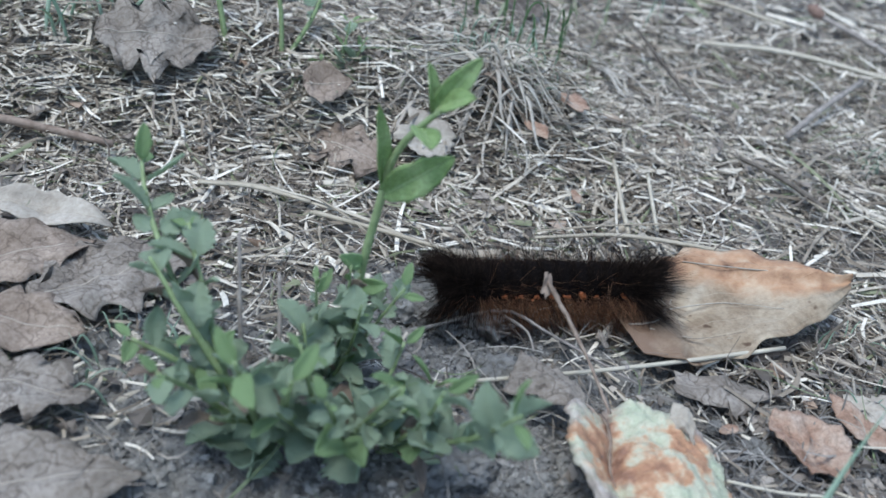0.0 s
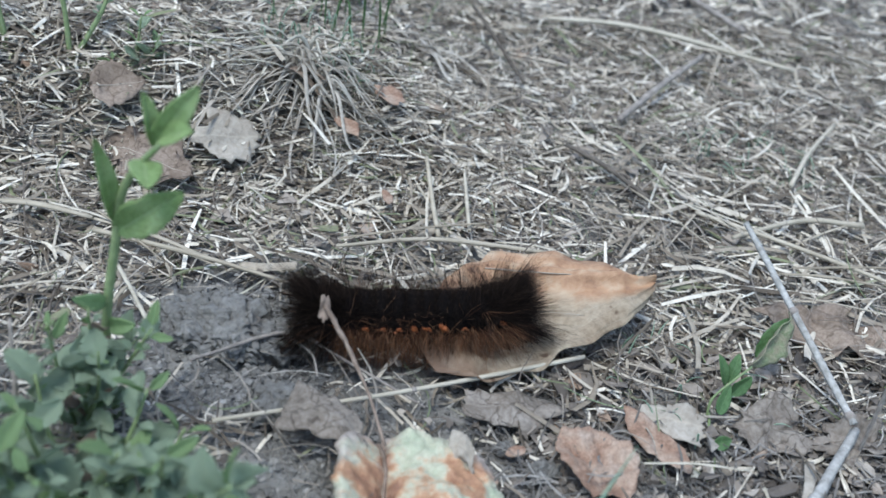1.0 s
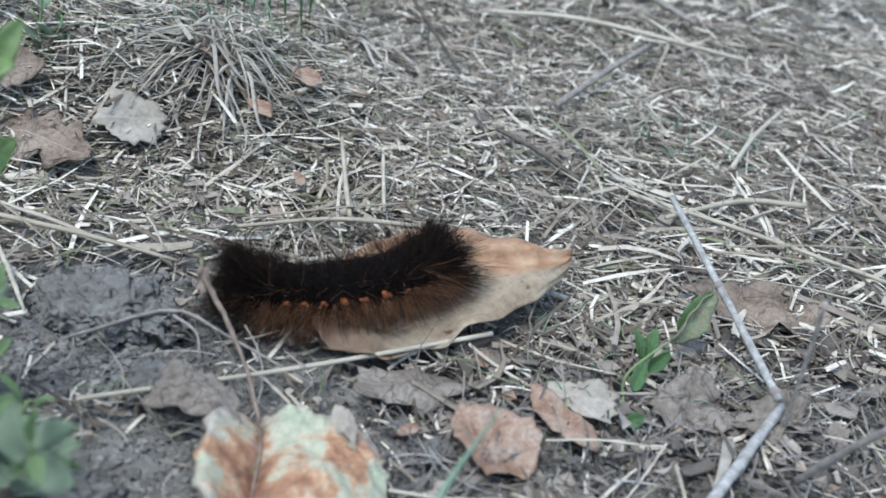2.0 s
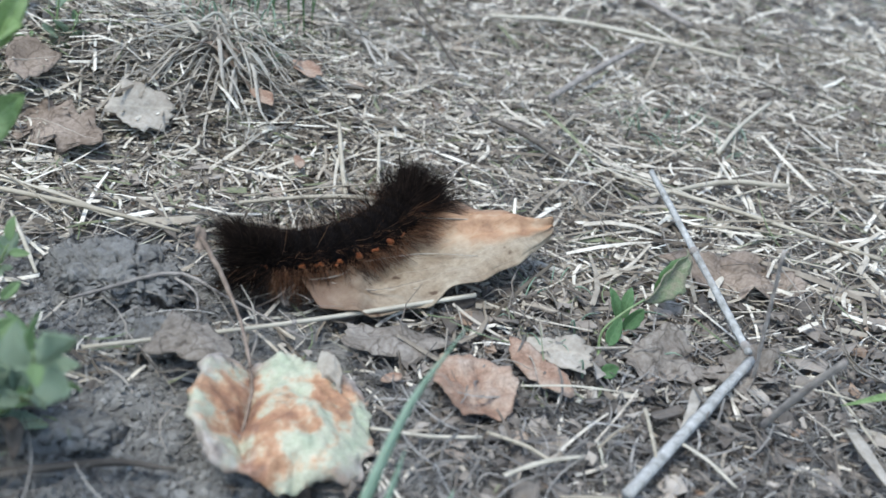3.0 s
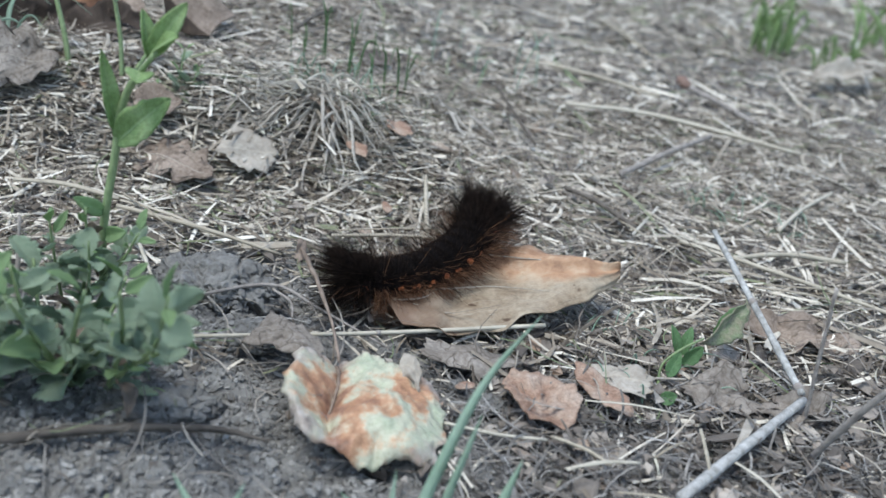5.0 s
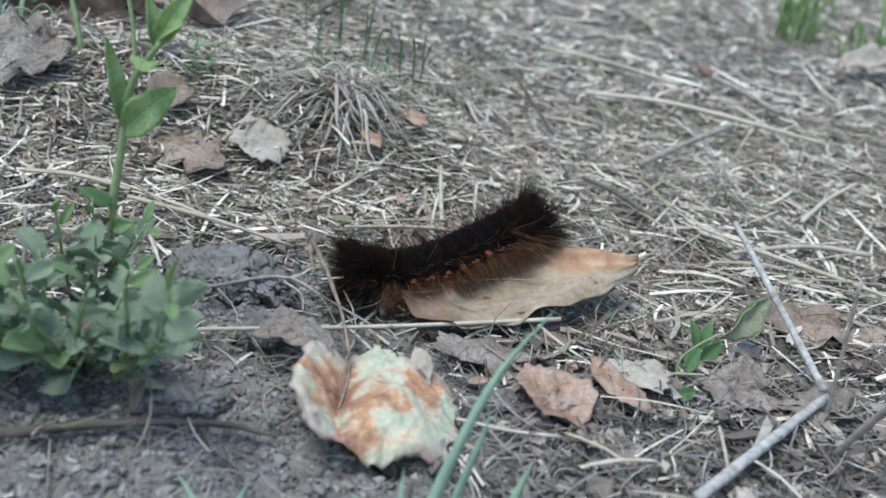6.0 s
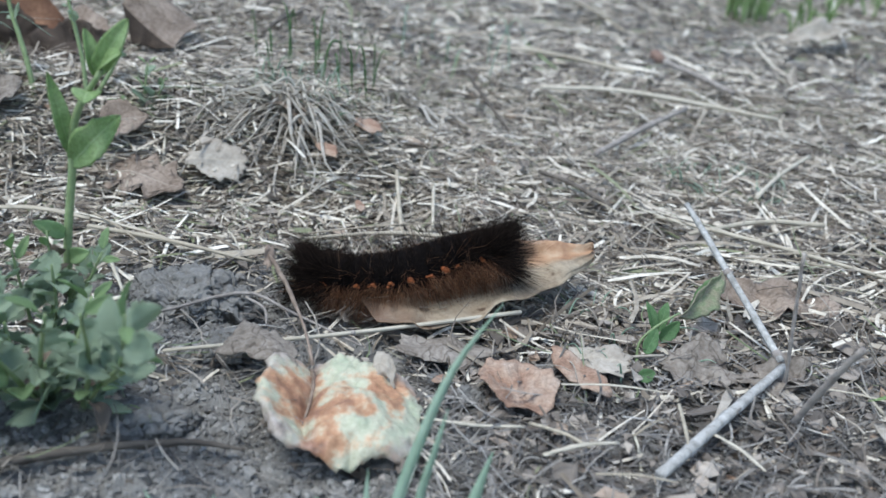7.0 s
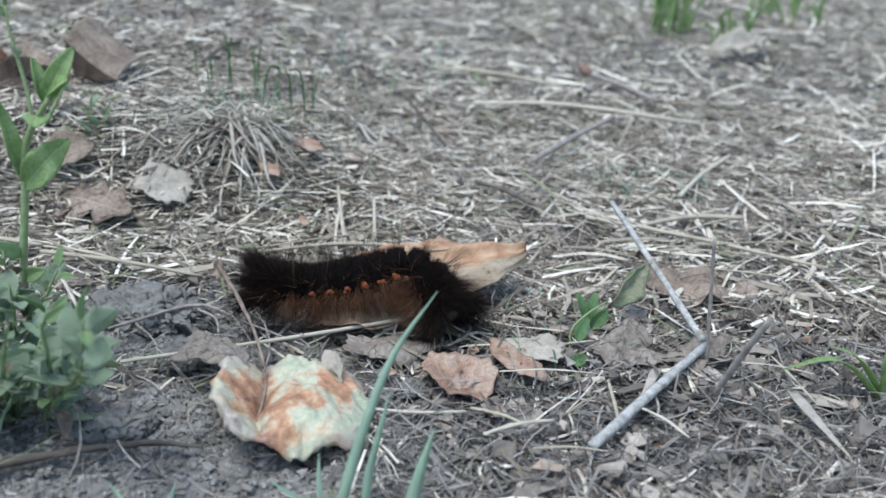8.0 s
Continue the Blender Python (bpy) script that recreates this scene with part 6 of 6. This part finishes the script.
def wild_tuft(label, centre, count, spread, height, width, mat, seed, name="grass_tuft", out=1.0):
    gen = np.random.default_rng(seed)
    blades = []
    for _ in range(count):
        a, r = gen.uniform(0, 6.28), spread * math.sqrt(gen.random())
        x, y = centre[0] + r * math.cos(a), centre[1] + r * math.sin(a)
        g = bank(x, y)
        b, h = gen.uniform(0, 6.28), height * gen.uniform(0.5, 1.15)
        dx, dy = h * out * gen.uniform(0.2, 1.2) * math.cos(b), h * out * gen.uniform(0.2, 1.2) * math.sin(b)
        blades.append(([(x, y, g), (x + 0.25 * dx, y + 0.25 * dy, g + h * 0.6), (x + 0.65 * dx, y + 0.65 * dy, g + h * gen.uniform(0.7, 1.0)), (x + dx, y + dy, g + h * gen.uniform(0.35, 1.05))], width * gen.uniform(0.6, 1.2)))
    return grass_tuft(label, (*centre, bank(*centre)), blades, mat, name)


grass_tuft("broad dry brown grass blade with a rusty tip", (0.0675, 0.3060, 0.022), [
    ([(0.0675, 0.3060, 0.022), (0.0735, 0.3035, 0.0235), (0.0800, 0.2995, 0.0185), (0.0868, 0.2945, 0.0120)], 0.0030),
    ([(0.0700, 0.3075, 0.023), (0.0790, 0.3040, 0.0225), (0.0890, 0.3000, 0.0150)], 0.0018),
], BROWN_LEAF, "dry_grass")


def arching_tuft(label, centre, count, reach, height, width, mat, seed, turn=(170, 370)):
    """A tuft whose dry blades spring from one crown, arch over and come to rest on the litter."""
    gen = np.random.default_rng(seed)
    blades = []
    for _ in range(count):
        b, d, h = radians(gen.uniform(*turn) if gen.random() < 0.4 else gen.choice((turn[0] + 25, turn[1] - 25)) + gen.normal(0, 18)), reach * gen.uniform(0.35, 1.1), height * gen.uniform(0.35, 1.1)
        x, y = centre[0] + gen.normal(0, 0.0035), centre[1] + gen.normal(0, 0.0035)
        d *= 0.6 + 0.4 * abs(math.cos(b))
        dx, dy, side = d * math.cos(b), d * math.sin(b), gen.normal(0, 0.16)
        way = [(x, y, 0.001), (x + 0.2 * dx, y + 0.2 * dy, h * 0.85), (x + 0.6 * dx - side * dy, y + 0.6 * dy + side * dx, h * gen.uniform(0.4, 0.75)), (x + dx - 0.4 * side * dy, y + dy, gen.uniform(0.003, 0.006))]
        blades.append(([(a, c, e + bank(a, c)) for a, c, e in way], width * gen.uniform(0.5, 1.25)))
    return grass_tuft(label, (*centre, bank(*centre)), blades, mat, "dry_grass_tuft")


arching_tuft("dry bleached grass tuft arching over the litter", (0.076, 0.307), 70, 0.034, 0.011, 0.0010, DRYBLADE, 61, (175, 365))
arching_tuft("pale dry grass blades springing from a tuft", (0.077, 0.310), 30, 0.036, 0.009, 0.0010, BLEACH, 75, (150, 390))
arching_tuft("dry bleached grass tuft lying over the litter", (0.056, 0.304), 34, 0.024, 0.006, 0.0011, DRYBLADE, 73)
arching_tuft("dry bleached grass tuft arching over the litter", (0.112, 0.352), 34, 0.030, 0.007, 0.0012, DRYBLADE, 63)
wild_tuft("thin green grass shoots in a dry tuft", (0.080, 0.320), 40, 0.016, 0.008, 0.0005, GRASS, 62, out=0.9)
wild_tuft("thin green grass shoots standing in a dry tuft", (0.081, 0.345), 15, 0.021, 0.024, 0.0006, DEEP, 74, out=0.3)
wild_tuft("fresh green grass tuft beyond the dry litter", (0.313, 0.584), 20, 0.013, 0.032, 0.0026, FRESH, 64, out=0.7)
wild_tuft("fresh green grass tuft beyond the dry litter", (0.339, 0.552), 12, 0.012, 0.022, 0.0022, FRESH, 65, out=0.8)
wild_tuft("fresh green grass tuft beyond the dry litter", (0.40, 0.63), 16, 0.03, 0.03, 0.0026, FRESH, 66, out=1.0)
wild_tuft("fine green grass beside a grey dead leaf", (-0.034, 0.323), 40, 0.02, 0.02, 0.0012, GRASS, 67, out=1.5)
wild_tuft("fine green moss-like grass in the litter", (0.212, 0.315), 40, 0.02, 0.006, 0.0005, GRASS, 68, out=1.2)
wild_tuft("fine green grass in the litter", (0.158, 0.212), 22, 0.02, 0.006, 0.0005, GRASS, 69, out=1.2)
wild_tuft("fine dry grass roots in the litter", (0.14, 0.213), 26, 0.016, 0.006, 0.0005, PALE_LEAF, 70, "dry_grass_tuft", 1.6)
wild_tuft("fine green grass under green weeds", (-0.004, 0.205), 16, 0.014, 0.007, 0.0006, GRASS, 71, out=1.4)
wild_tuft("fine green grass beyond the dry litter", (0.13, 0.44), 7, 0.03, 0.028, 0.0007, GRASS, 72, out=0.5)

motions()
